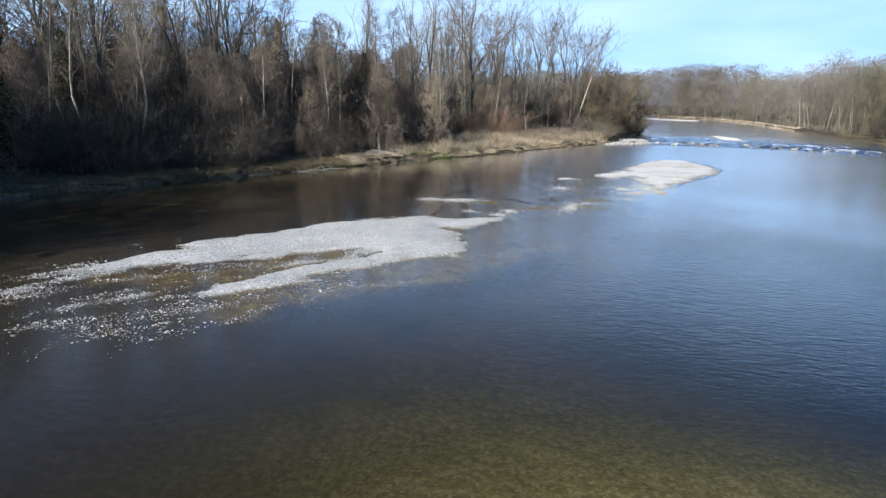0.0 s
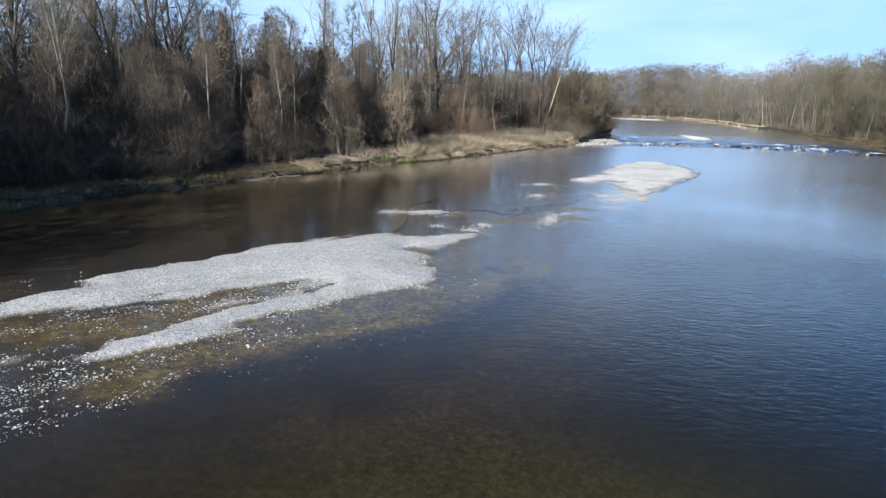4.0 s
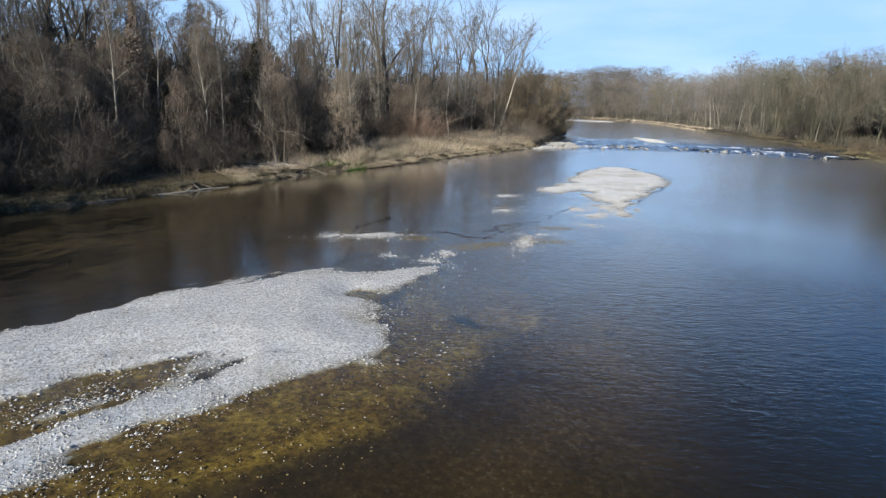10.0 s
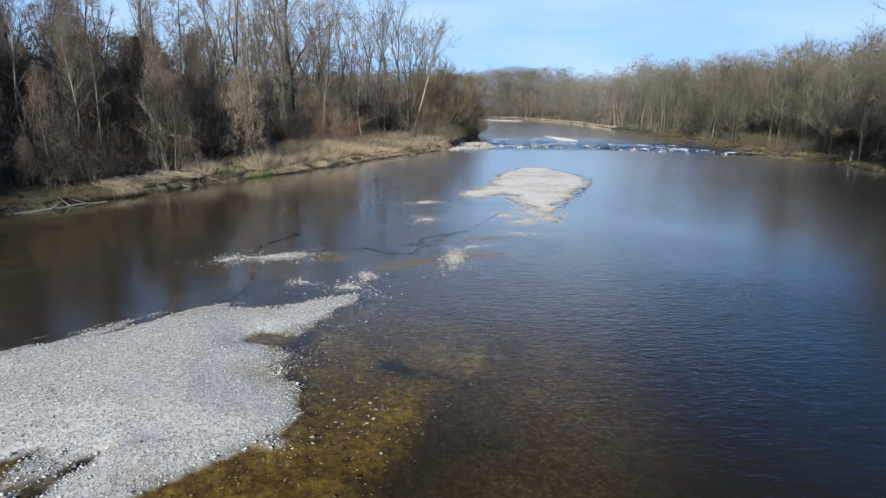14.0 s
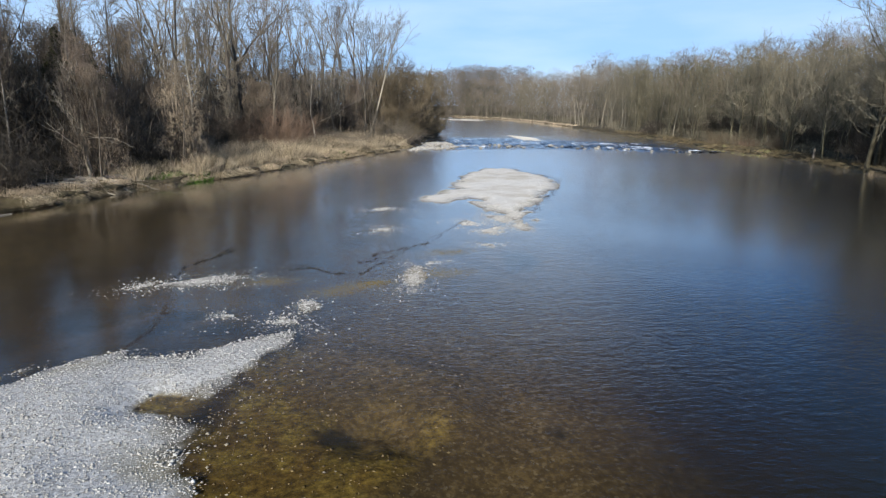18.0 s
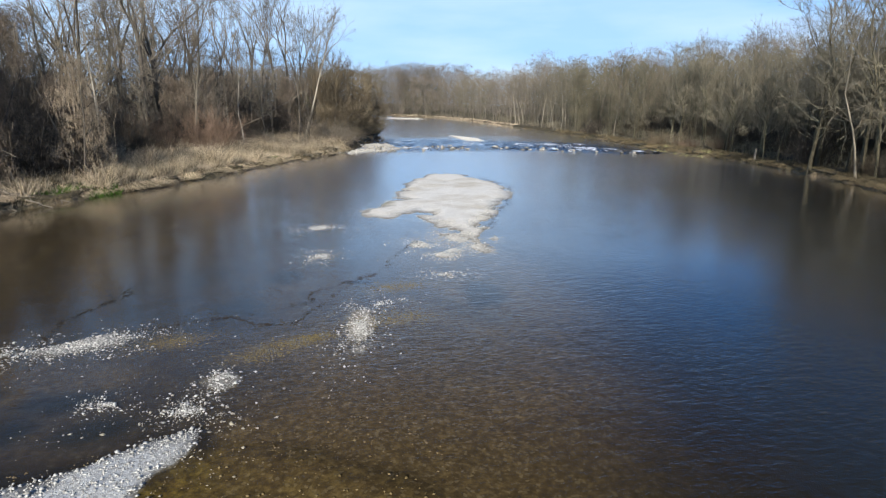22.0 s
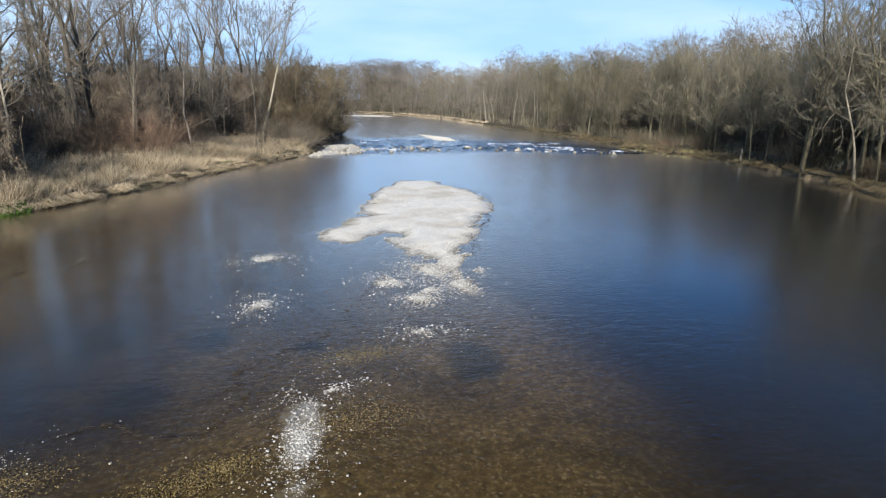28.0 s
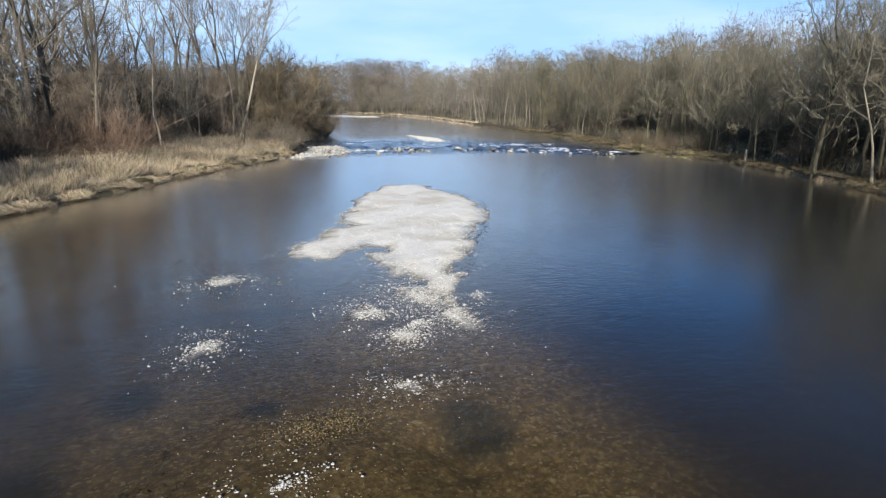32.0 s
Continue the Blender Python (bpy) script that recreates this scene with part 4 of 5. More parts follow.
            grow(along(trunk_line, rng.uniform(0.5, 0.97)), (math.cos(a), math.sin(a), rng.uniform(0.2, 0.9)), first * rng.uniform(0.5, 0.8), radius * 0.26, 2)
    return pieces + arms + [("crown", fine, crown, "stuff")]


def draped(seed, height, width, n=6500, material=None):
    """A tree smothered by dead climbers: stout stems under lumps of fine hanging tangle."""
    rng = np.random.RandomState(seed)
    pieces, lot = [], Lot()
    for k in range(3):
        stem = Lot()
        a = 2.1 * k + rng.rand()
        stem.tube(wander(rng, (0.3 * math.cos(a), 0.3 * math.sin(a), -0.2), (0.25 * math.cos(a), 0.25 * math.sin(a), 1), height * rng.uniform(0.8, 1.05), 6, 0.08), 0.06 * np.linspace(1.3, 0.3, 6), 5)
        pieces.append(("stem", stem, M_BARK, ""))
    m = 20
    z = height * (0.12 + 0.86 * rng.rand(m) ** 0.8)
    reach = width * 0.42 * np.sqrt(np.clip(1.05 - (z / height) ** 1.5, 0.05, 1)) * np.sqrt(rng.rand(m))
    az = rng.uniform(0, 2 * math.pi, m)
    mid = np.column_stack([reach * np.cos(az), reach * np.sin(az), z])
    size = width * rng.uniform(0.10, 0.22, m)
    pick = rng.choice(m, n, p=size ** 2 / (size ** 2).sum())
    d = unit(rng.normal(size=(n, 3)) + np.array([0, 0, 0.35]))
    b = mid[pick] + d * size[pick][:, None] * rng.uniform(0.72, 1.05, (n, 1)) * np.array([1, 1, 1.25])
    tip = b + unit(0.6 * d + 0.55 * rng.normal(size=(n, 3)) + np.array([0, 0, -0.55])) * rng.uniform(0.10, 0.34, (n, 1))
    lot.twigs(b, tip, 0.017)
    k = 90
    b = mid[rng.randint(0, m, k)] + 0.5 * rng.normal(size=(k, 3))
    lot.slivers(b, b + np.column_stack([0.25 * rng.normal(size=(k, 2)), -rng.uniform(0.8, 2.4, k)]), 0.016)
    return pieces + [("crown", lot, material, "stuff")]


def thicket(seed, height, width, stems=420, droop=0.3, thick=0.016, material=None):
    """A dense shrub: a few stout stems, and a crown of arching shoots with side twigs."""
    rng = np.random.RandomState(seed)
    lot, pieces = Lot(), []
    stems, thick = int(0.34 * stems), 1.0 * thick
    for k in range(4):
        stem = Lot()
        a = 1.6 * k + rng.rand()
        w = wander(rng, (0.15 * math.cos(a), 0.15 * math.sin(a), -0.2), (0.5 * math.cos(a), 0.5 * math.sin(a), 1), height * rng.uniform(0.6, 0.9), 5, 0.15)
        stem.tube(w, thick * 2.6 * np.linspace(1.2, 0.3, 5), 4)
        pieces.append(("stem", stem, material, ""))
    ang, rad = rng.uniform(0, 2 * math.pi, stems), width * 0.5 * np.sqrt(rng.rand(stems))
    b = np.stack([0.6 * rad * np.cos(ang), 0.6 * rad * np.sin(ang), -0.1 * np.ones(stems)], 1)
    hh = height * (1 - 0.5 * (rad / (width * 0.5)) ** 2) * rng.uniform(0.45, 1.0, stems)
    m = b + np.stack([0.35 * rad * np.cos(ang), 0.35 * rad * np.sin(ang), 0.65 * hh], 1) + 0.15 * width * rng.normal(size=(stems, 3)) * (1, 1, 0.2)
    t = m + np.stack([0.5 * rad * np.cos(ang), 0.5 * rad * np.sin(ang), hh * (0.35 - droop * rng.rand(stems))], 1) + 0.12 * width * rng.normal(size=(stems, 3))
    lot.slivers(b, m + (m - b) * 0.15, thick * 1.6)
    lot.slivers(m, t, thick * 1.1)
    for k in range(9):
        f = rng.uniform(0.1, 1, (stems, 1))
        p = (m + (t - m) * f) if k % 3 else (b + (m - b) * (0.4 + 0.6 * f))
        lot.twigs(p, p + 0.13 * height * unit(rng.normal(size=(stems, 3)) + (0, 0, 0.2 - droop)) * rng.uniform(0.4, 1.2, (stems, 1)), thick * 0.75)
    return pieces + [("crown", lot, material, "stuff")]


def ivy_cone(seed, height, width, n=1500, material=None, name="ivy"):
    """Evergreen climbers round a stem: a ragged column of small leaves."""
    rng = np.random.RandomState(seed)
    lot = Lot()
    t = rng.rand(n) ** 0.8
    r = width * 0.5 * (1 - t) ** (0.4 if name == "ivy" else 0.6) * (0.5 + 0.5 * rng.rand(n)) * (0.8 + 0.5 * np.sin(13 * t + 3 * rng.rand()) * np.sin(5 * t + 1))
    a = rng.uniform(0, 2 * math.pi, n)
    lot.leaves(np.stack([r * np.cos(a), r * np.sin(a), height * t], 1), rng.uniform(0.06, 0.16, n), rng)
    return [(name, lot, material, "stuff")]


def make_plant(name, pieces, label, category="tree"):
    top = new(name)
    for nm, lot, mt, what in pieces:
        part = new(nm, lot.mesh(nm, mt))
        part.parent = top
        if what:
            tagged(part, kind=what)
    return tagged(top, label, category)


KINDS = {}


def put(kind, x, y, turn=0.0, size=1.0, tall=1.0, group="", label="", sink=0.0):
    """Stands a kind of plant at a place on the ground: the first is the model itself."""
    make, used = KINDS[kind]
    z = float(ground_at(x, y)[0]) - sink
    m = pose(x, y, z, 0, 0, turn)
    if used is None:
        used = make()
        KINDS[kind] = (make, used)
        used.matrix_basis = m
        ob = used
    else:
        ob = copy_thing(used, m)
    ob.scale = (size, size, size * tall)
    if label or group:
        tagged(ob, label, group=group)
    return ob


def kind(name, fn):
    KINDS[name] = (fn, None)


def tree_kind(name, label, seed, height, radius, bark, crown, *more, extra=(), **how):
    kind(name, lambda: make_plant("tree", bare_tree(seed, height, radius, *more, bark=bark, crown=crown, **how) + list(extra), label))


def crown_kind(name, label, seed, height, radius, bark, crown, *more, **how):
    kind(name, lambda: make_plant("tree", crowned_tree(seed, height, radius, *more, bark=bark, crown=crown, **how), label))


def shrub_kind(name, label, material, seed, height, width, *more, category="shrub", called="shrub"):
    kind(name, lambda: make_plant(called, thicket(seed, height, width, *more, material=material), label, category))


crown_kind("ash_tall", "tall bare grey ash tree on the wooded bank", 1, 21, 0.24, M_BARK, M_TWIG, 0.42, 0.42)
crown_kind("ash_fork", "bare forked tree with crooked grey limbs", 2, 21, 0.23, M_BARK, M_TWIG, 0.36, 0.50, sides=3)
crown_kind("ash_wide", "bare spreading tree with a wide twiggy crown", 3, 21, 0.28, M_BARK, M_TWIG, 0.34, 0.58, sides=7)
crown_kind("ash_round", "bare tree with a clear trunk and a rounded crown", 16, 20, 0.22, M_BARK, M_TWIG, 0.52, 0.50, sides=1)
tree_kind("alder", "slender bare alder with brown twigs", 4, 14, 0.12, M_BARK, M_TWIG2, 0.30, 0.17, 22, 5, 12, 0.8)
tree_kind("alder_multi", "many-stemmed bare alder with brown twigs", 5, 12.5, 0.10, M_BARK, M_TWIG2, 0.25, 0.20, 24, 5, 12, stems=3)
tree_kind("birch", "thin pale-barked bare tree leaning a little", 6, 14, 0.13, M_PALE, M_TWIG, 0.40, 0.16, 18, 5, 10, bend=0.08)
tree_kind("poplar", "narrow bare poplar with upswept branches", 7, 19, 0.19, M_BARK, M_TWIG, 0.25, 0.15, 28, 5, 12, 1.7)
crown_kind("ash_slim", "tall slender bare tree with a narrow twiggy crown", 17, 21, 0.19, M_BARK, M_TWIG, 0.42, 0.30, sides=4)
crown_kind("willow", "rounded bare willow with greyish-brown shoots", 8, 11, 0.2, M_BARK, M_OLIVE, 0.12, 0.62, stems=2, sides=6, tips=12, twig=1.0)
tree_kind("understorey", "bare young tree in the undergrowth", 9, 8, 0.06, M_BARK, M_TWIG2, 0.15, 0.26, 20, 4, 10, stems=3, thick=0.013)
tree_kind("ivied", "bare tree wrapped in dark evergreen climbers", 10, 16, 0.18, M_BARK, M_TWIG, 0.35, 0.2, 18, 5, 10, extra=ivy_cone(1, 10, 3.2, 3200, M_IVY))
tree_kind("spire", "dead stem overgrown by climbers into a dark spire", 12, 13.5, 0.14, M_BARK, M_TWIG2, 0.6, 0.06, 10, 4, 8, extra=ivy_cone(2, 12.6, 2.4, 3600, M_CLIMB))
tree_kind("dead", "silver-grey dead tree with broken bare limbs", 14, 7.5, 0.16, M_PALE, M_PALE, 0.3, 0.42, 9, 3, 4, 0.5, bend=0.12)
crown_kind("mossy_tall", "tall bare mossy-barked tree on the opposite bank", 31, 19, 0.20, M_MOSSBARK, M_MOSSTWIG, 0.34, 0.46, sides=6)
crown_kind("mossy_slim", "slender bare mossy-barked tree in a dense stand", 32, 16.5, 0.12, M_MOSSBARK, M_MOSSTWIG, 0.32, 0.40, sides=6)
crown_kind("mossy_wide", "bare mossy tree with a broad crooked crown", 33, 16.5, 0.20, M_MOSSBARK, M_MOSSTWIG, 0.28, 0.60, sides=6)
tree_kind("snag", "pale dead tree with broken branches by the water", 34, 13, 0.10, M_DRIFT, M_MOSSTWIG, 0.3, 0.2, 10, 3, 5, 0.7, lean=(-0.3, 0.1), bend=0.12)
tree_kind("leaning", "pale-barked tree leaning out over the river", 15, 18, 0.15, M_DRIFT, M_TWIG, 0.5, 0.15, 18, 5, 10, lean=(0.33, 0.17), bend=0.035)
kind("fir", lambda: make_plant("tree", bare_tree(13, 15, 0.2, 0.9, 0.05, 6, 2, 3, bark=M_BARK, crown=M_FIR) + ivy_cone(3, 15.4, 4.6, 2400, M_FIR, "needles"),
                               "dark evergreen spruce behind the bare wood"))
shrub_kind("bush", "tangled brown leafless shrub on the bank", M_TWIG2, 21, 3.2, 3.6, 620, 0.4, 0.011)
shrub_kind("bush_grey", "tall grey leafless thicket at the wood's edge", M_TWIG, 22, 4.5, 4.2, 620, 0.3, 0.012)
shrub_kind("bush_red", "reddish-brown leafless dogwood shrub", M_RED, 23, 4.6, 5.0, 1300, 0.1, 0.013)
shrub_kind("bush_low_red", "low reddish brush under the trees", M_RED, 27, 1.8, 3.0, 420, 0.2)
kind("bush_climber", lambda: make_plant("shrub", draped(24, 7.5, 4.6, material=M_CLIMB), "high mound of brown dead climbers over a tree", "shrub"))
kind("bush_curtain", lambda: make_plant("shrub", draped(44, 9.5, 4.0, 7000, M_CLIMB), "tall curtain of brown dead climbers over a tree", "shrub"))
shrub_kind("bush_willow", "olive-brown willow shrub by the water", M_OLIVE, 25, 3.4, 4.0, 460, 0.15)
shrub_kind("tuft", "overhanging tuft of bleached dry grass", M_STRAW, 26, 1.0, 1.5, 170, 0.9, 0.014, category="grass tuft", called="grass_tuft")
shrub_kind("tuft_old", "tuft of olive-brown old grass on the earth bank", M_OLDGRASS, 28, 0.9, 1.4, 150, 0.9, 0.014, category="grass tuft", called="grass_tuft")
shrub_kind("bush_shade", "leafless tangle coloured dark for the shade inside the wood", M_SHADE_TINT, 29, 6.0, 5.0, 900, 0.4, 0.016)

prng = random.Random(4)


def shore_frame(line, y):
    """The shore's place at y and the unit way inland, for the left line to the left, for the right line to the right."""
    ys, xs = np.array([p[1] for p in line]), np.array([p[0] for p in line])
    x = float(np.interp(y, ys, xs))
    dx = float(np.interp(y + 1, ys, xs) - np.interp(y - 1, ys, xs)) / 2
    side = -1 if line is LEFT_BANK else 1
    w = np.array([side * 1.0, -side * dx])
    return np.array([x, y]), w / np.linalg.norm(w)


def plant(line, y0, y1, d0, d1, count, kinds, smin=0.85, smax=1.15, group=""):
    for _ in range(count):
        y = prng.uniform(y0, y1)
        p, w = shore_frame(line, y)
        p = p + w * prng.uniform(d0, d1)
        put(prng.choice(kinds), p[0], p[1], prng.uniform(0, 360), prng.uniform(smin, smax), prng.uniform(0.9, 1.12), group)


# single trees that stand out
# four spruces at the very edge of view, added to shade the brush
for fx_, fy_ in ((-31.5, 26.5), (-34.5, 23.5), (-30.5, 23.0), (-36.0, 29.0)):
    put("fir", fx_, fy_, prng.uniform(0, 360), prng.uniform(0.85, 1.0), label="dark evergreen spruce added to shade the bank brush")
for fx_, fy_, kind_, fs in ((-21.0, 54.5, "bush_curtain", 1.1), (-19.3, 55.5, "bush_climber", 1.05), (-25.5, 46.8, "bush_climber", 1.0), (-27.2, 44.0, "bush_curtain", 0.85),
                            (-16.3, 61.0, "bush_curtain", 1.0), (-18.7, 44.9, "bush_climber", 0.36), (-11.0, 63.5, "bush_climber", 0.8), (-23.6, 51.0, "bush_curtain", 0.9), (-9.6, 66.0, "bush_climber", 0.6),
                            (-22.6, 40.8, "bush_climber", 0.4), (-31.0, 40.5, "bush_curtain", 0.9)):
    put(kind_, fx_, fy_, prng.uniform(0, 360), fs, group="reedy bank shrubs")
put("birch", -28.6, 37.8, 40, 0.98, 1.0, label="pale-barked birch at the dark wood's edge")
put("birch", -27.0, 34.6, 130, 0.9, 1.0)
put("birch", -22.5, 45.5, 200, 0.8, 1.0)
put("birch", -31.5, 34.0, 300, 0.85, 1.0)
put("birch", -18.2, 50.6, 80, 0.7, 1.0)
put("birch", -17.2, 51.4, 190, 0.66, 1.0)
put("birch", -9.0, 66.5, 20, 0.8, 1.0)
put("birch", 1.5, 82.0, 250, 0.75, 1.0)
put("birch", -24.8, 42.0, 140, 0.7, 1.0)
put("spire", -22.0, 48.4, 0, 0.92)
put("ivied", -14.6, 59.5, 100, 0.9, 0.95)
put("ivied", -27.5, 46.0, 200, 0.8, 0.9)
put("ivied", -34.0, 36.0, 20, 0.85)
put("ivied", -17.2, 63.0, 60, 0.95, 1.05)
put("bush_curtain", -22.5, 60.5, 160, 1.3, 1.0)
put("ivied", -1.0, 92.0, 50, 0.75, 0.9)
put("ivied", 10.5, 101.0, 150, 0.7, 0.85)
put("ivied", -17.0, 60.5, 30, 1.0, 0.95)
put("ash_fork", -13.0, 78.0, 60, 1.08)
put("ash_wide", -6.6, 81.0, 20, 1.15)
put("ash_tall", -7.4, 78.5, 80, 1.08)
put("alder", -2.7, 79.0, 30, 1.15)
put("ash_round", 2.3, 98.5, 110, 1.0)
for fx_, fy_, fs in ((5.8, 97.8, 1.05), (7.7, 98.8, 1.08), (9.8, 103.0, 0.98), (4.2, 93.5, 0.9), (11.2, 101.5, 0.9), (-0.6, 94.0, 1.0), (0.6, 104.0, 1.0), (12.4, 107.0, 0.9),
                     (-10.0, 84.0, 1.0), (-3.6, 88.0, 1.02), (8.6, 94.5, 0.85)):
    put("ash_slim", fx_, fy_, prng.uniform(0, 360), fs, group="reedy bank wood")
for fx_, fy_, kind_, fs in ((-32.1, 47.2, "ash_tall", 0.95), (-30.6, 45.6, "ash_fork", 0.9), (-29.0, 49.4, "ash_tall", 1.0), (-28.0, 50.4, "ash_wide", 0.9),
                            (-25.7, 51.6, "alder", 1.05), (-22.7, 53.4, "alder", 1.0), (-20.7, 54.4, "alder_multi", 1.0), (-18.8, 57.0, "alder", 0.88),
                            (-17.4, 58.0, "alder_multi", 0.95), (-15.0, 64.5, "alder", 1.05), (-36.0, 41.0, "ash_tall", 1.0), (-33.0, 38.0, "ash_fork", 0.95)):
    put(kind_, fx_, fy_, prng.uniform(0, 360), fs, group="reedy bank wood")
for wx_, wy_, ws in ((14.3, 99.8, 1.1), (16.4, 107.0, 1.25), (19.6, 115.0, 1.3), (22.8, 123.0, 1.3), (26.5, 133.0, 1.25), (13.2, 111.0, 1.4), (12.0, 102.0, 1.2)):
    put("willow", wx_, wy_, prng.uniform(0, 360), ws, 1.05)
put("bush_red", -2.0, 78.0, 0, 1.2, 1.0)
put("bush_red", -6.8, 74.8, 90, 0.9, 1.0)
put("bush_red", -1.2, 84.0, 190, 0.9, 1.0)

# reedy bank wood, from the near dark edge to the point
plant(LEFT_BANK, 20, 62, 6, 16, 14, ["alder", "alder_multi", "birch"], 0.6, 0.85, "reedy bank wood")
plant(LEFT_BANK, 62, 118, 8, 22, 12, ["alder", "poplar", "alder_multi", "ash_tall"], 0.6, 0.85, "reedy bank wood")
plant(LEFT_BANK, 15, 48, 14, 36, 14, ["ash_tall", "ash_fork", "poplar", "ash_wide"], 0.8, 1.05, "reedy bank wood")
plant(LEFT_BANK, 60, 125, 16, 40, 8, ["ash_tall", "ash_fork", "alder", "ash_wide"], 0.7, 0.9, "reedy bank wood")
for k in range(13):
    put(prng.choice(["ash_tall", "ash_fork", "ash_wide", "poplar"]), -18 + 15 * prng.random(), 88 + 24 * prng.random(), prng.uniform(0, 360), prng.uniform(0.9, 1.1), group="reedy bank wood")
for k in range(20):
    put(prng.choice(["ash_tall", "ash_wide", "ash_fork"]), -47 + 24 * prng.random(), 56 + 30 * prng.random(), prng.uniform(0, 360), prng.uniform(0.45, 0.6), group="reedy bank wood")
plant(LEFT_BANK, 20, 110, 4, 20, 34, ["understorey", "alder_multi"], 0.7, 1.1, "reedy bank wood")
plant(LEFT_BANK, 14, 58, 2.5, 7, 26, ["bush", "bush_shade", "bush_climber"], 0.7, 1.1, "reedy bank shrubs")
plant(LEFT_BANK, 14, 62, 6, 15, 34, ["bush_climber", "bush_curtain", "bush_grey"], 0.8, 1.25, "reedy bank shrubs")
plant(LEFT_BANK, 58, 122, 6, 16, 34, ["bush", "bush_grey", "bush_climber"], 0.7, 1.1, "reedy bank shrubs")
plant(LEFT_BANK, 92, 137, 0.6, 7, 34, ["bush_willow", "bush_willow", "bush"], 0.9, 1.4, "reedy bank shrubs")
plant(LEFT_BANK, 56, 90, 2.0, 8, 16, ["bush_low_red", "tuft_old", "bush"], 0.4, 0.75, "reedy bank shrubs")
# spruces out of view upstream, added to throw shade on the bank
for k in range(8):
    put("fir", -42 + 1.5 * k + prng.uniform(-1, 1), 5 + 1.9 * k + prng.uniform(-2, 2), 70 * k, prng.uniform(0.75, 0.95), group="spruces upstream", label="unseen evergreen spruce added to shade the bank")
for k in range(6):
    put("fir", -45 + 2.2 * k + prng.uniform(-2, 2), -6 + 14 * prng.random(), 40 * k, prng.uniform(0.8, 1.05), group="spruces upstream", label="unseen evergreen spruce added to shade the bank")
for k in range(12):
    put("fir", -62 - 7 * (k % 6) + prng.uniform(-3, 3), 48 + 9 * (k // 2) + prng.uniform(-4, 4), 30 * k, prng.uniform(0.8, 1.1), group="spruces on the hill")

# dark-coloured thickets that put shade into the gaps between the trees
plant(LEFT_BANK, 26, 46, 1.8, 6, 16, ["bush_shade"], 0.6, 1.0, "shaded thickets")
plant(LEFT_BANK, 22, 64, 6, 16, 34, ["bush_shade"], 0.9, 1.4, "shaded thickets")
plant(LEFT_BANK, 64, 100, 9, 16, 22, ["bush_shade"], 0.7, 1.0, "shaded thickets")
plant(RIGHT_BANK, 44, 110, 5, 14, 24, ["bush_shade"], 0.6, 0.9, "shaded thickets")

# opposite bank wood
plant(RIGHT_BANK, 42, 60, 1.5, 8, 13, ["mossy_tall", "mossy_slim", "mossy_wide"], 0.8, 1.05, "opposite bank wood")
plant(RIGHT_BANK, 60, 116, 1.5, 8, 30, ["mossy_tall", "mossy_slim", "mossy_wide", "mossy_slim"], 0.68, 0.88, "opposite bank wood")
plant(RIGHT_BANK, 40, 64, 7, 20, 14, ["mossy_tall", "mossy_wide", "mossy_slim"], 0.85, 1.05, "opposite bank wood")
plant(RIGHT_BANK, 64, 125, 7, 20, 32, ["mossy_tall", "mossy_wide", "mossy_slim"], 0.78, 0.98, "opposite bank wood")
plant(RIGHT_BANK, 44, 125, 2, 10, 40, ["bush_willow", "bush_shade", "bush_low_red"], 0.6, 1.0, "opposite bank shrubs")
put("mossy_tall", 53.8, 51.3, 40, 1.05)
put("mossy_tall", 54.5, 56.9, 140, 1.0)
put("mossy_wide", 56.6, 58.6, 70, 0.9)
put("mossy_tall", 59.5, 62.0, 200, 0.75)
put("mossy_slim", 58.9, 66.5, 10, 0.8)
put("mossy_wide", 62.5, 75.0, 10, 0.75)
put("mossy_tall", 56.2, 49.6, 200, 1.05)
put("mossy_tall", 58.2, 53.2, 300, 1.0)
put("mossy_wide", 57.4, 47.4, 30, 1.1)
put("mossy_tall", 60.4, 50.2, 110, 1.05)
put("snag", 53.0, 51.0, 10, 1.0, 1.0, label="pale dead tree with broken branches by the water")


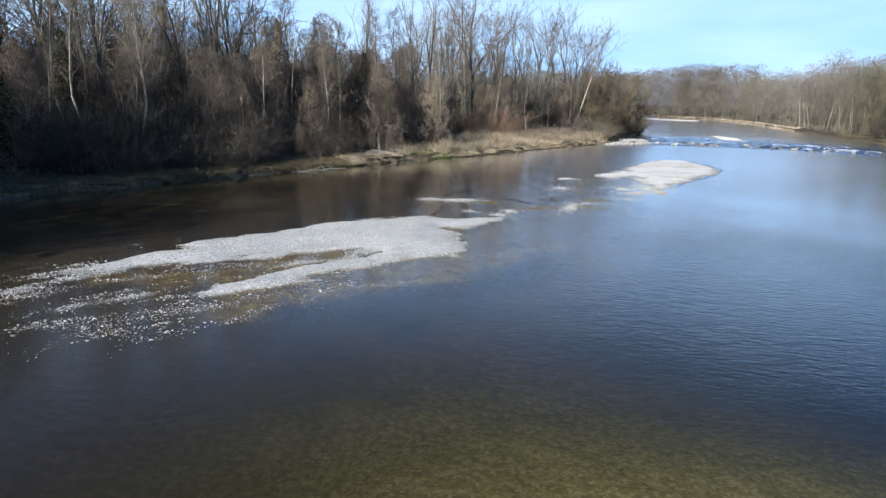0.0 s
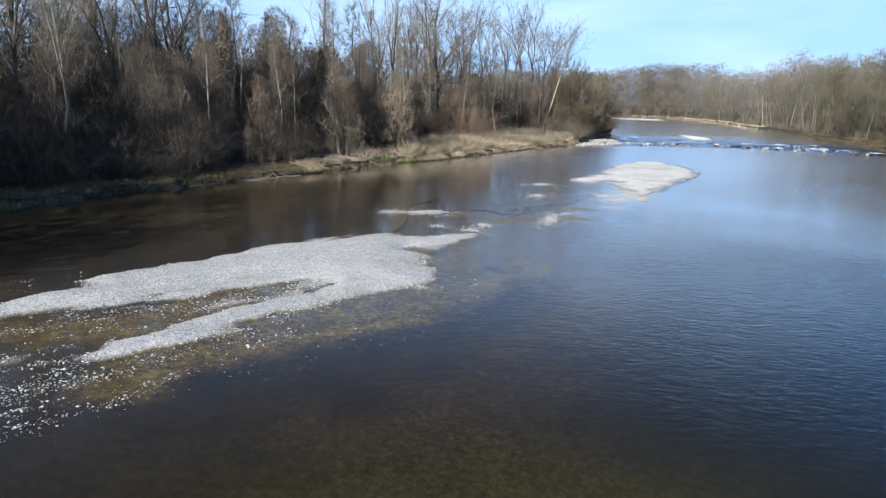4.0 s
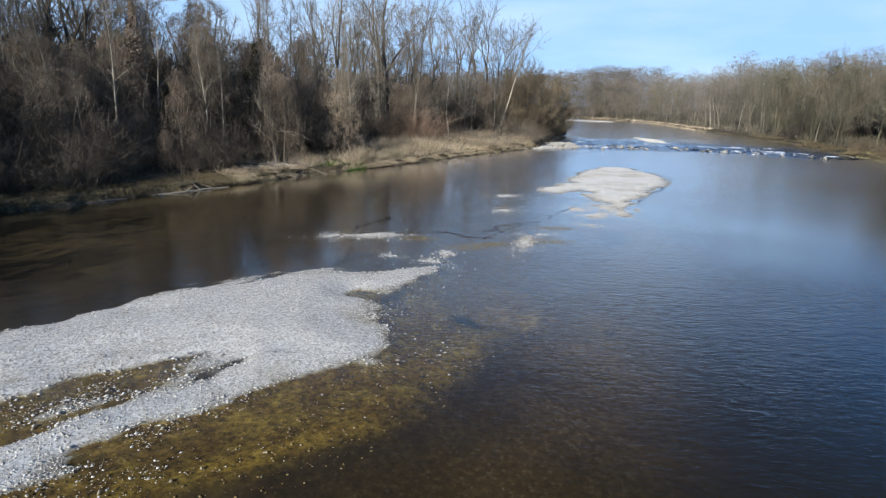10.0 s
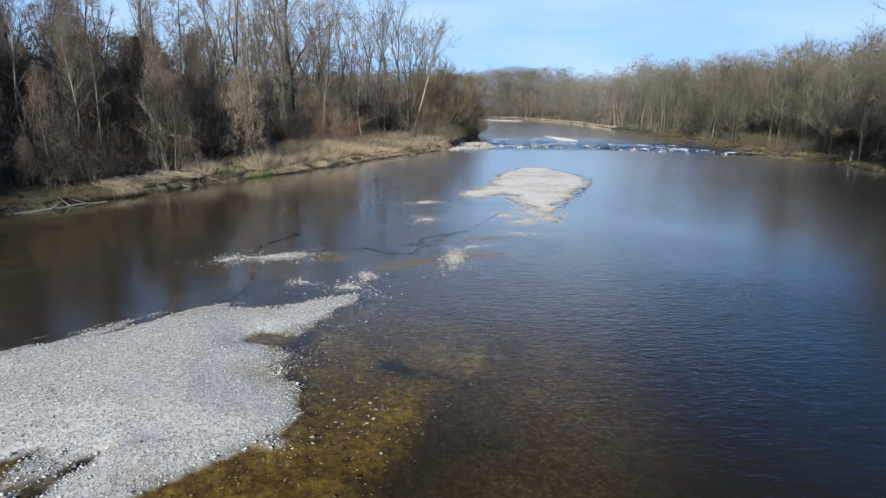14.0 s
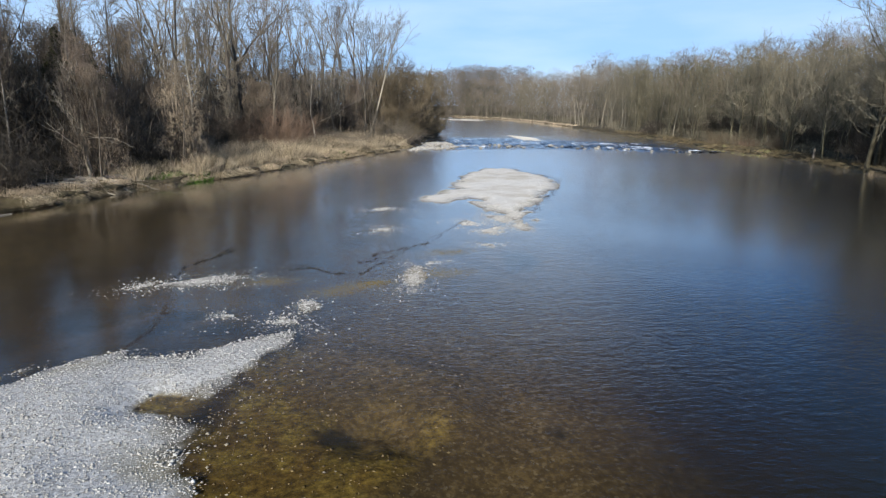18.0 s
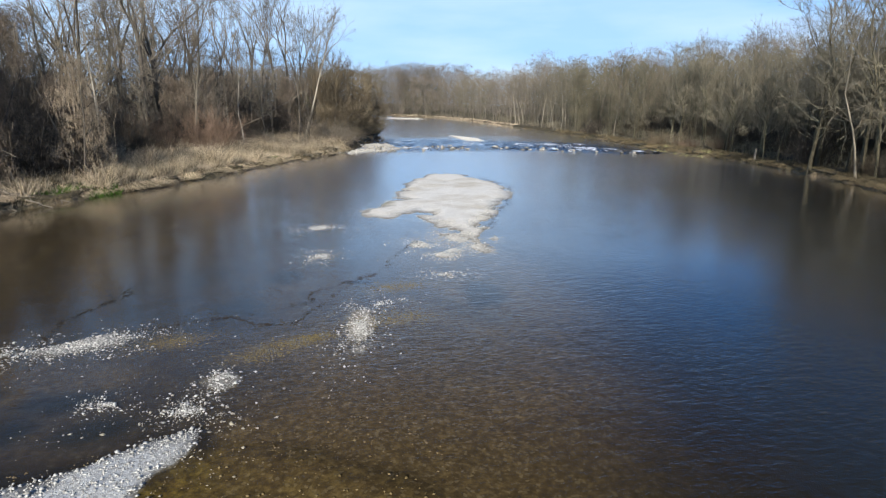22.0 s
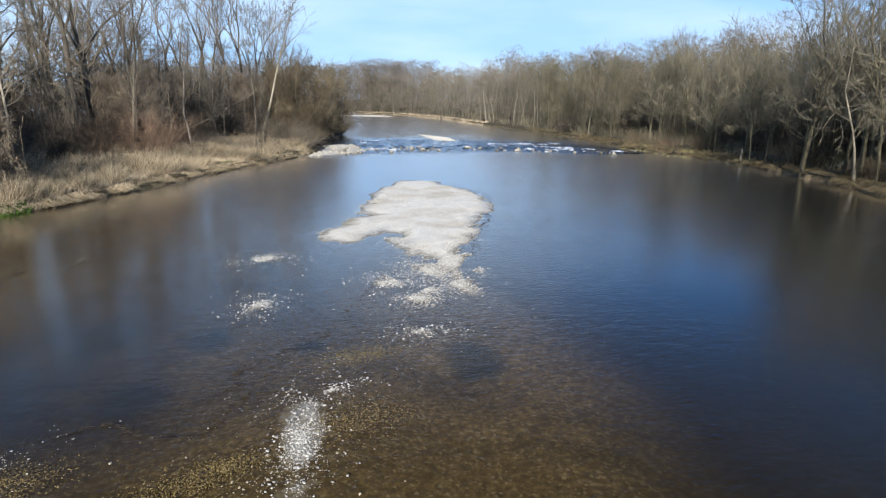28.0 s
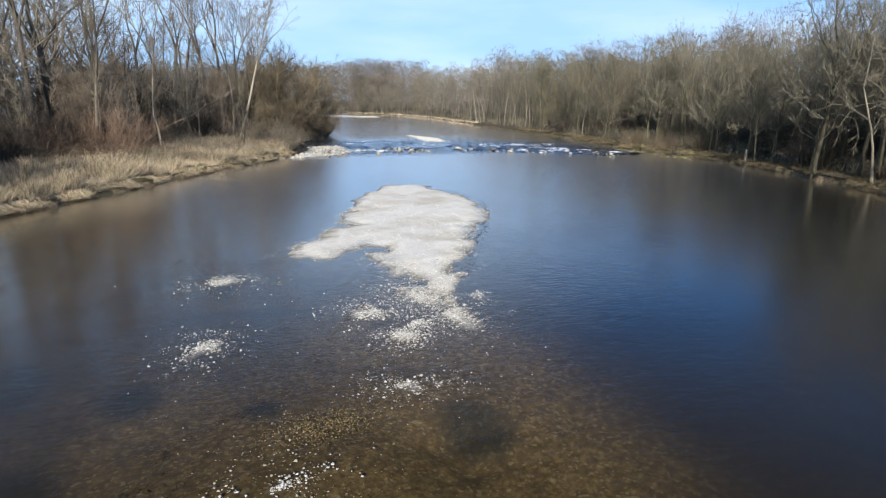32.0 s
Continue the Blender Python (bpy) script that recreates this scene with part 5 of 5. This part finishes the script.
# ---- far woods ----
def far_wood(name, label, places, rng, hmin, hmax, twigs=150, thick=0.05, low=0.25, wide_by=0.21, material=None, bole=0.11):
    lot = Lot()
    k = len(places)
    z = ground_at(places[:, 0], places[:, 1])
    h = rng.uniform(hmin, hmax, k) * (1 + 0.22 * fractal(places[:, 0], places[:, 1], 0.035, 3))
    foot = np.column_stack([places, z - 0.3])
    tops = foot + np.column_stack([0.05 * h * rng.normal(size=k), 0.05 * h * rng.normal(size=k), h])
    lot.slivers(foot, tops, bole)
    for _ in range(9):
        t = rng.uniform(0.25, 0.75, (k, 1))
        a = rng.uniform(0, 2 * math.pi, k)
        r = h * wide_by * rng.uniform(0.5, 0.95, k)
        b = foot + (tops - foot) * t
        lot.twigs(b, b + np.column_stack([r * np.cos(a), r * np.sin(a), 0.22 * h * rng.uniform(0.5, 1.2, k)]), 0.35 * bole)
    for i in range(k):
        t = rng.uniform(low, 1, twigs)
        b = foot[i] + (tops[i] - foot[i]) * t[:, None]
        wide = h[i] * wide_by * np.sqrt(np.clip(1 - ((t - 0.55) / 0.455) ** 2, 0.06, 1))
        a = rng.uniform(0, 2 * math.pi, twigs)
        r = wide * np.sqrt(rng.rand(twigs))
        c = b + np.column_stack([r * np.cos(a), r * np.sin(a), 0.2 * r])
        d = unit(np.column_stack([np.cos(a), np.sin(a), rng.uniform(0.3, 1.8, twigs)]) + 0.5 * rng.normal(size=(twigs, 3)))
        lot.twigs(c, c + d * rng.uniform(0.35, 1.15, (twigs, 1)), thick)
    return tagged(new(name, lot.mesh(name, material or M_FARTWIG)), label, "trees", kind="stuff")


M_FARTWIG = bark("far_wood", (0.165, 0.148, 0.122), (0.33, 0.30, 0.255), 0.4)
M_MOSSY = bark("mossy_wood", (0.088, 0.080, 0.056), (0.20, 0.182, 0.13), 0.5)
rng = np.random.RandomState(21)


def strip(line, y0, y1, d0, d1, count):
    ys, xs = np.array([p[1] for p in line]), np.array([p[0] for p in line])
    out = []
    for y in rng.uniform(y0, y1, count):
        p, w = shore_frame(line, y)
        out.append(p + w * (d0 + (d1 - d0) * rng.rand() ** 1.4))
    return np.array(out)


far_wood("far_woods", "distant bare grey-brown wood on the opposite shore", np.vstack([strip(RIGHT_BANK, 165, 325, 3, 45, 290)]), rng, 14.5, 19, 430, 0.05, 0.12, bole=0.13)
far_wood("far_woods", "bare olive-grey wood below the riffle", strip(RIGHT_BANK, 134, 168, 3, 40, 75), rng, 13, 17, 680, 0.025, 0.12, material=M_MOSSTWIG, bole=0.12)
far_wood("far_woods", "dark mossy bare wood beside the riffle", strip(RIGHT_BANK, 96, 136, 2, 32, 85), rng, 12, 16, 680, 0.025, 0.06, material=M_MOSSY, bole=0.12)
far_a, far_b = np.array([92, 285.0]), np.array([-70, 415.0])
bend = np.array([far_a + (far_b - far_a) * rng.rand() + np.array([0.62, 0.78]) * (3 + 42 * rng.rand() ** 1.3) for _ in range(390)])
far_wood("far_woods", "distant bare wood closing the river bend", bend, rng, 20, 24, 440, 0.10, 0.04, 0.26)
M_MAUVE = bark("budding_wood", (0.15, 0.118, 0.098), (0.30, 0.245, 0.205), 0.4)
far_wood("far_woods", "tall reddish-grey wood behind the opposite shore", np.column_stack([rng.uniform(74, 112, 75), rng.uniform(66, 128, 75)]), rng, 14, 18.5, 640, 0.024, 0.25, 0.26, M_MAUVE, 0.16)
back = np.column_stack([rng.uniform(72, 200, 240), rng.uniform(20, 330, 240)])
far_wood("far_woods", "deep bare wood behind the opposite shore", back, rng, 12, 17, 110, 0.10, material=M_MOSSY)
back = np.column_stack([rng.uniform(-130, -42, 300), rng.uniform(15, 190, 300)])
far_wood("far_woods", "deep bare wood on the slope behind the wooded shore", back, rng, 10, 15, 110, 0.09, 0.05, material=M_SHADE_TINT)
# wood out of view, added for its shade and its dark reflection
far_wood("far_woods", "unseen bare wood added upstream to shade the bank", strip(LEFT_BANK, -45, 10, 0.8, 30, 180), rng, 14, 18, 200, 0.12, 0.06)
# trees across the river, out of view, added to darken what the water mirrors
far_wood("far_woods", "unseen tall mossy wood added upstream to darken the river's reflections", strip(RIGHT_BANK, -40, 41, 1.0, 30, 200), rng, 19, 25, 210, 0.15, 0.06, material=M_MOSSY)

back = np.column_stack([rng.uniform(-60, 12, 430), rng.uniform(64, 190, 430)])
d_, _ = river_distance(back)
far_wood("far_woods", "thick young growth behind the front trees", back[d_ < -12], rng, 5, 9.5, 120, 0.065, 0.03, 0.25, M_SHADE_TINT)
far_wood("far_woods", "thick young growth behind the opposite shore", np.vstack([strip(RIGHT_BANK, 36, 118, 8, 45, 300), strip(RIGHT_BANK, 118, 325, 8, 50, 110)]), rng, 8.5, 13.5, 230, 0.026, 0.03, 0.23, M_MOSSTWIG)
far_wood("far_woods", "thick young growth on the wooded slope", strip(LEFT_BANK, 14, 66, 14, 60, 240), rng, 5, 9, 130, 0.045, 0.03, 0.25, M_SHADE_TINT)


def brush(name, label, pts, rng, hmin, hmax, material, per=14, thick=0.03):
    """Undergrowth: clumps of leafless shoots too many to count."""
    z = ground_at(pts[:, 0], pts[:, 1])
    k = len(pts) * per
    h = np.repeat(rng.uniform(hmin, hmax, len(pts)), per) * rng.uniform(0.5, 1.1, k)
    b = np.repeat(np.column_stack([pts, z - 0.1]), per, 0) + np.column_stack([0.5 * rng.normal(size=(k, 2)), 0.0 * h])
    m = b + np.column_stack([0.25 * h[:, None] * rng.normal(size=(k, 2)), 0.6 * h])
    t = m + np.column_stack([0.3 * h[:, None] * rng.normal(size=(k, 2)), h * rng.uniform(-0.25, 0.45, k)])
    lot = Lot()
    lot.twigs(b, m, thick)
    lot.twigs(m, t, thick * 0.8)
    for _ in range(5):
        p = np.where(rng.rand(k, 1) < 0.4, b + (m - b) * rng.uniform(0.4, 1, (k, 1)), m + (t - m) * rng.rand(k, 1))
        lot.twigs(p, p + unit(rng.normal(size=(k, 3))) * (0.16 * h[:, None] + 0.2) * rng.uniform(0.4, 1.2, (k, 1)), thick * 0.7)
    return tagged(new(name, lot.mesh(name, material)), label, "undergrowth", kind="stuff")


brush("undergrowth", "dense brown leafless undergrowth on the wooded slope", strip(LEFT_BANK, 10, 120, 3, 22, 900), rng, 0.7, 2.6, M_CLIMB, 8, 0.018)
brush("undergrowth", "leafless undergrowth below the opposite bank trees", strip(RIGHT_BANK, 38, 125, 2.5, 30, 900), rng, 1.0, 3.2, M_MOSSTWIG, 8, 0.018)
brush("undergrowth", "low grey undergrowth along the far shore", np.vstack([strip(RIGHT_BANK, 95, 325, 1.5, 30, 900), bend[:260]]), rng, 0.8, 3.6, M_MOSSTWIG, 6, 0.045)


bl = strip(RIGHT_BANK, 112, 320, 2, 14, 40)
boles = Lot()
for p_, z_ in zip(bl, ground_at(bl[:, 0], bl[:, 1])):
    h_ = rng.uniform(6, 11)
    boles.tube(wander(rng, (p_[0], p_[1], z_ - 0.3), (0.12 * rng.normal(), 0.12 * rng.normal(), 1), h_, 5, 0.06), rng.uniform(0.07, 0.14) * np.linspace(1.1, 0.35, 5), 5)
tagged(new("far_boles", boles.mesh("far_boles", M_DRIFT)), "pale bare boles at the edge of the far wood", "trees", kind="stuff")


# ---- reeds and dry grass on the reedy bank ----
def blades(name, label, x, y, hmin, hmax, material, rng, thick=0.02, leanness=0.25, category="reeds"):
    z = ground_at(x, y)
    k = len(x)
    b = np.column_stack([x, y, z - 0.05])
    h = rng.uniform(hmin, hmax, k)
    t = b + np.column_stack([leanness * h * rng.normal(size=k), leanness * h * rng.normal(size=k), h])
    lot = Lot()
    lot.slivers(b, t, thick)
    return tagged(new(name, lot.mesh(name, material)), label, category, kind="stuff")


pts = strip(LEFT_BANK, 53, 93, 0.6, 9.5, 46000)
clump = fractal(pts[:, 0], pts[:, 1], 0.55, 4)
pts, clump = pts[clump > -0.12], clump[clump > -0.12]
for k in range(3):
    part_, tall_ = pts[k::3], np.clip(0.9 + 1.3 * clump[k::3], 0.5, 1.7)
    blades("reeds", ("stand of bleached dry reeds along the reedy bank", "leaning broken reeds on the reedy bank", "brownish old reed stalks among the dry reeds")[k], *part_.T,
           0.45 * tall_, 1.25 * tall_, (M_STRAW, M_STRAW, M_OLDGRASS)[k], rng, 0.016, (0.2, 0.6, 0.3)[k])
pts = strip(LEFT_BANK, 14, 46, 0.2, 2.0, 3500)
blades("dry_grass", "matted old grass on the shaded earth bank", *pts.T, 0.15, 0.5, M_OLDGRASS, rng, 0.02, 0.9, "grass")
pts = strip(LEFT_BANK, 46, 92, 0.2, 2.2, 6500)
blades("dry_grass", "matted straw-coloured grass hanging over the earth bank", *pts.T, 0.15, 0.6, M_STRAW, rng, 0.02, 0.9, "grass")
pts = strip(RIGHT_BANK, 40, 140, 0.1, 2.5, 6000)
blades("dry_grass", "short dry grass on the opposite bank's edge", *pts.T, 0.15, 0.6, M_OLDGRASS, rng, 0.02, 0.9, "grass")
pts = strip(RIGHT_BANK, 170, 330, -0.5, 1.6, 2200)
blades("dry_grass", "pale dry grass along the far shore", *pts.T, 0.3, 0.9, M_STRAW, rng, 0.06, 0.8, "grass")
pts = np.vstack([strip(LEFT_BANK, 53.4, 57.5, 0.0, 1.8, 1400), strip(LEFT_BANK, 74.6, 76.6, -0.1, 0.9, 350)])
blades("herbs", "patch of fresh green herbs at the water's edge", *pts.T, 0.1, 0.35, M_GREEN, rng, 0.04, 0.7, "plants")


# dead grass hanging over the bank's face
def hanging(label, line, y0, y1, count, material, rng):
    base, tip = [], []
    for y in rng.uniform(y0, y1, count):
        p, w = shore_frame(line, y)
        n_ = fractal(np.array([p[0]]), np.array([p[1]]), 0.8, 3)[0]
        o = 0.35 + 0.9 * n_ + 0.35 * rng.rand()
        b = p + w * o
        t_ = b - w * rng.uniform(0.15, 0.7) + 0.3 * rng.normal(size=2)
        base.append((b[0], b[1], 0.34 + 0.3 * rng.rand()))
        tip.append((t_[0], t_[1], rng.uniform(0.0, 0.3)))
    lot = Lot()
    lot.slivers(np.array(base), np.array(tip), 0.013)
    return tagged(new("hanging_grass", lot.mesh("hanging_grass", material)), label, "grass", kind="stuff")


hanging("bleached dead grass hanging over the bank's worn face", LEFT_BANK, 46, 92, 9000, M_STRAW, rng)
hanging("brown dead stalks hanging over the reedy bank", LEFT_BANK, 44, 92, 8000, M_OLDGRASS, rng)
hanging("dull old grass and roots hanging over the shaded bank", LEFT_BANK, 14, 50, 4500, M_OLDGRASS, rng)
hanging("old grass hanging over the opposite bank's edge", RIGHT_BANK, 42, 112, 5000, M_OLDGRASS, rng)

# ---- tufts hanging over the banks ----
for k in range(95):
    yy = 15 + 77 * (k + prng.random()) / 95
    p, w = shore_frame(LEFT_BANK, yy)
    p = p + w * prng.uniform(0.5, 1.6)
    put("tuft" if yy > 46 and k % 3 == 0 else "tuft_old", p[0], p[1], prng.uniform(0, 360), prng.uniform(0.4, 0.85), 1.0, "bank tufts")
for k in range(60):
    yy = 40 + 72 * (k + prng.random()) / 60
    p, w = shore_frame(RIGHT_BANK, yy)
    p = p + w * prng.uniform(0.4, 1.4)
    put("tuft_old", p[0], p[1], prng.uniform(0, 360), prng.uniform(0.5, 0.9), 1.0, "bank tufts")
put("dead", -13.3, 53.4, 200, 1.0, label="silver-grey dead tree with a forked broken limb")
put("leaning", 8.6, 90.3, 0, 1.0)


# ---- rocks of the riffle ----
def boulder_mesh(seed):
    r = np.random.RandomState(seed)
    v, f = ico(r, 2)
    v = v * (1, 0.8, 0.55) + 0.10 * np.sin(3 * v[:, [1, 2, 0]] + seed)
    return mesh_np("boulder", v, [f], (M_ROCK, M_SPITROCK, M_MOSSROCK)[seed // 10 - 4], False)


BOULDERS = [[boulder_mesh(10 * b + k) for k in range(6)] for b in (4, 5, 6)]


def boulder(x, y, size, label, group, sort=0):
    z = float(ground_at(x, y)[0])
    ob = new("boulder", prng.choice(BOULDERS[sort]))
    z = max(z, -0.42 * size)
    ob.matrix_basis = pose(x, y, z + 0.05 * size, prng.uniform(-12, 12), prng.uniform(-12, 12), prng.uniform(0, 360))
    ob.scale = (size * prng.uniform(0.8, 1.3), size * prng.uniform(0.8, 1.2), size * prng.uniform(0.6, 1.1))
    return tagged(ob, label, "rock", group)


RIFFLE = [(11.5, 86.5), (18.5, 90), (22.5, 91.5), (26.6, 93.2), (34.7, 93.3), (40.6, 89.5), (47, 86), (53, 82)]


def riffle_point(t):
    f = t * (len(RIFFLE) - 1)
    i = min(int(f), len(RIFFLE) - 2)
    a, b = RIFFLE[i], RIFFLE[i + 1]
    return a[0] + (b[0] - a[0]) * (f - i), a[1] + (b[1] - a[1]) * (f - i)


for k in range(125):
    u, w_ = prng.random(), prng.random()
    boulder(9.8 + 9.5 * u + 1.5 * w_, 84.8 + 5.2 * u + 5.5 * w_ * (1 - 0.5 * u), 0.10 + 0.26 * prng.random() ** 1.5, "pale rock on the stony spit below the reeds", "spit rocks", 1)
for k in range(70):
    u = prng.random()
    boulder(17.2 + 4.6 * prng.random() + 1.0 * u, 91.0 + 11.5 * u, 0.12 + 0.3 * prng.random() ** 2, "pale rock on the stony spit below the reeds", "spit rocks", 1)
for k in range(55):
    boulder(16.5 + 7.5 * prng.random(), 88.0 + 5.5 * prng.random(), 0.08 + 0.25 * prng.random() ** 2, "pale rock on the stony spit below the reeds", "spit rocks", 1)
rng = np.random.RandomState(61)
spot_ = np.array([riffle_point(t) for t in np.concatenate([0.12 + 0.42 * rng.rand(300), 0.5 + 0.5 * rng.rand(60)])]) + np.column_stack([0.7 * rng.normal(size=360), 0.8 + 1.6 * rng.normal(size=360)])
spot_ = spot_[fractal(spot_[:, 0], spot_[:, 1], 0.35, 3) > -0.15]
tagged(pebbles("riffle_rocks", spot_[:, 0], spot_[:, 1], 0.08 + 0.30 * rng.rand(len(spot_)) ** 2, M_SPITROCK, rng, ico(rng), 0.25, 0.05), "wet grey rocks in the line of the riffle", "rocks", kind="stuff")
for k in range(40):
    p, w = shore_frame(RIGHT_BANK, prng.uniform(74, 90))
    p = p - w * prng.uniform(-1.2, 2.6)
    boulder(p[0], p[1], prng.uniform(0.2, 0.5), "mossy rock at the foot of the opposite bank", "opposite bank rocks", 2)

# the riffle: steep short waves, white where their crests break
rng = np.random.RandomState(77)
wx, wy = np.meshgrid(np.arange(17, 62, 0.22), np.arange(82, 126, 0.2))
wx, wy = wx.ravel(), wy.ravel()
off = wy - np.interp(wx, [q[0] for q in RIFFLE], [q[1] for q in RIFFLE])
strong = smooth(-2.5, 0.8, off) * (smooth(13, 5, off) + 0.7 * smooth(32, 15, off) * smooth(5, 13, off)) * smooth(18, 24, wx - 0.15 * off) * smooth(61, 56, wx)
wave = fractal(wx, wy, 0.55, 3) * 0.75 + fractal(0.6 * wx + 31, wy, 1.6, 2) * 0.8
wz = -0.05 + strong * (0.19 + 0.12 * wave + 0.42 * (0.22 - np.abs(fractal(wx, wy, 0.95, 2))))
breaking = wave + 0.9 * fractal(wx, wy, 0.2, 2) + 0.2 * smooth(30, 48, wx) + 0.12 * np.exp(-((off - 1.5 - 2.2 * fractal(wx, wy, 0.09, 2)) / 1.8) ** 2)
na, nb = len(np.arange(17, 62, 0.22)), len(np.arange(82, 126, 0.2))
ii = (np.arange(nb - 1)[:, None] * na + np.arange(na - 1)).ravel()
wq = np.stack([ii, ii + 1, ii + na + 1, ii + na], 1)
keep = wz[wq].max(1) > -0.02
crest = (breaking[wq].mean(1) + 0.12 * rng.normal(size=len(wq)) > 0.66) & (strong[wq].mean(1) > 0.6)
tagged(new("white_water", mesh_np("white_water", np.column_stack([wx, wy, wz]), [wq[keep]], [M_WATER, M_FOAM], True, crest[keep].astype(int))),
       "broken blue water with white crests over the riffle", "rapids", kind="stuff")


# ---- drifted weed, twigs and algae mats caught on the stones ----
def drift_line(label, pts, count, spread, rng):
    p = along(np.array([(*q, 0.0) for q in pts]), rng.rand(count))
    p = p + np.column_stack([spread * rng.normal(size=(count, 2)), 0.012 + 0.01 * rng.rand(count)])
    a = rng.uniform(0, 2 * math.pi, count)
    ln = rng.uniform(0.04, 0.22, count)
    lot = Lot()
    lot.slivers(p, p + np.column_stack([ln * np.cos(a), ln * np.sin(a), 0.02 * rng.normal(size=count)]), 0.009)
    return tagged(new("drift_line", lot.mesh("drift_line", M_WETWOOD)), label, "drifted weed", kind="stuff")


rng = np.random.RandomState(91)
drift_line("dark drifted weed along the edge of the shallows", [(-3.6, 24.5), (-3.2, 25.8), (-3.2, 27.6), (-3.6, 30.0), (-3.6, 32.1), (-2.7, 33.5), (-2.1, 34.5)], 200, 0.035, rng)
drift_line("dark drifted weed strung between the stone heaps", [(-1.4, 30.9), (0.3, 31.2), (1.0, 31.3), (1.7, 30.4), (2.7, 30.2), (3.6, 31.6), (5.0, 33.7)], 210, 0.04, rng)
drift_line("dark weed rim along the low gravel bar", [(13.4, 41.0), (15.4, 44.8), (17.7, 48.3), (19.6, 51.8), (21.5, 55.8), (20.9, 61.0)], 420, 0.16, rng)
drift_line("dark twigs and weed on the stones below the bar", [(2.4, 31.7), (3.2, 31.8), (3.6, 33.0), (6.0, 34.5), (9.0, 39.5)], 170, 0.08, rng)
for mx_, my_, mr_ in ((1.6, 28.3, 0.55), (2.6, 28.8, 0.45), (3.2, 29.1, 0.3), (-0.4, 29.8, 0.5), (5.6, 29.8, 0.7), (6.4, 32.8, 0.6)):
    k = int(4200 * mr_)
    px_, py_ = mx_ + mr_ * rng.normal(size=k), my_ + 0.55 * mr_ * rng.normal(size=k)
    tagged(pebbles("algae_mat", px_, py_, 0.006 + 0.018 * rng.rand(k) ** 2.5, M_MAT, rng, OCTA, 0.0, -0.012), "brownish-yellow algae-coated cobbles in the shallows", "gravel", kind="stuff")


# ---- driftwood, sticks, post ----
def log(a, b, radius, material, label, seed, name="driftwood_log"):
    r = np.random.RandomState(seed)
    a, b = np.array(a, float), np.array(b, float)
    line = a + (b - a) * np.linspace(0, 1, 7)[:, None] + 0.018 * np.linalg.norm(b - a) * r.normal(size=(7, 3)) * (1, 1, 0.3)
    lot = Lot()
    lot.tube(line, radius * np.linspace(1.15, 0.45, 7), 7)
    for g in (0.35, 0.6, 0.8):
        p = along(line, g)
        tip = p + np.linalg.norm(b - a) * 0.16 * unit(r.normal(size=3) + (0, 0, 0.5))
        lot.tube(np.array([p, (p + tip) / 2 + 0.02 * r.normal(size=3), tip]), radius * np.array([0.5, 0.35, 0.1]), 5)
    return tagged(new(name, lot.mesh(name, material, True)), label, "log")


def ground_log(x0, y0, x1, y1, radius, material, label, seed, lift=0.0):
    z0, z1 = ground_at(x0, y0)[0], ground_at(x1, y1)[0]
    return log((x0, y0, max(z0, -0.02) + radius * 0.6 + lift), (x1, y1, max(z1, -0.02) + radius * 0.6), radius, material, label, seed)


ground_log(-17.4, 39.9, -14.4, 44.3, 0.10, M_DRIFT, "bleached log lying along the waterline", 1)
for k in range(34):
    x0, y0 = -16.0 + 0.15 * k + prng.uniform(-0.5, 0.5), 48.7 + 0.14 * k + prng.uniform(-0.3, 0.9)
    a = prng.uniform(-0.6, 1.1)
    ln = prng.uniform(0.9, 2.8)
    ground_log(x0, y0, x0 + ln * math.cos(a), y0 + ln * math.sin(a) * 1.1, prng.uniform(0.04, 0.14), M_DRIFT, "bleached driftwood log in the jam on the bank", 110 + k, 0.05 + 0.25 * prng.random())
for k in range(9):
    p, w = shore_frame(LEFT_BANK, prng.uniform(22, 84))
    p = p + w * prng.uniform(-0.4, 0.8)
    ground_log(p[0], p[1], p[0] + prng.uniform(0.4, 1.4), p[1] + prng.uniform(0.8, 2.2), prng.uniform(0.03, 0.08), M_DRIFT, "grey branch washed up on the bank", 30 + k)
for k, (x0, y0, x1, y1) in enumerate(((-3.3, 33.0, -2.2, 34.9), (-2.6, 44.0, -1.8, 45.7), (-4.3, 43.2, -3.5, 43.9), (-2.3, 44.3, -1.6, 45.0), (-1.8, 52.0, -0.9, 52.8),
                                      (3.2, 46.1, 3.7, 46.8), (5.0, 49.6, 5.5, 50.0), (-13.1, 27.3, -11.3, 27.6), (-10.6, 29.0, -9.9, 29.6), (-4.2, 43.5, -3.4, 44.2),
                                      (-18.7, 22.2, -17.8, 22.5), (-16.4, 22.6, -15.5, 22.9), (-13.2, 27.6, -11.0, 29.2))):
    log((x0, y0, -0.12), (x1, y1, 0.06), 0.016, M_WETWOOD if k % 5 != 1 else M_DRIFT, "thin dead stick caught in the shallow water", 60 + k, "stick")
log((-1.2, 92.0, float(ground_at(-1.2, 92.0)[0])), (9.3, 92.5, 7.4), 0.10, M_DRIFT, "pale fallen trunk propped among the trees", 90, "fallen_trunk")

post_lot = Lot()
post_lot.tube([(0, 0, -0.3), (0.01, 0, 0.6), (0.02, 0.01, 1.35), (0.02, 0.01, 1.38)], [0.13, 0.12, 0.11, 0.08], 8)
post = tagged(new("wooden_post", post_lot.mesh("wooden_post", M_DRIFT)), "weathered pale wooden post standing on the opposite bank", "post")
post.matrix_basis = pose(58.6, 67.4, float(ground_at(58.6, 67.4)[0]))
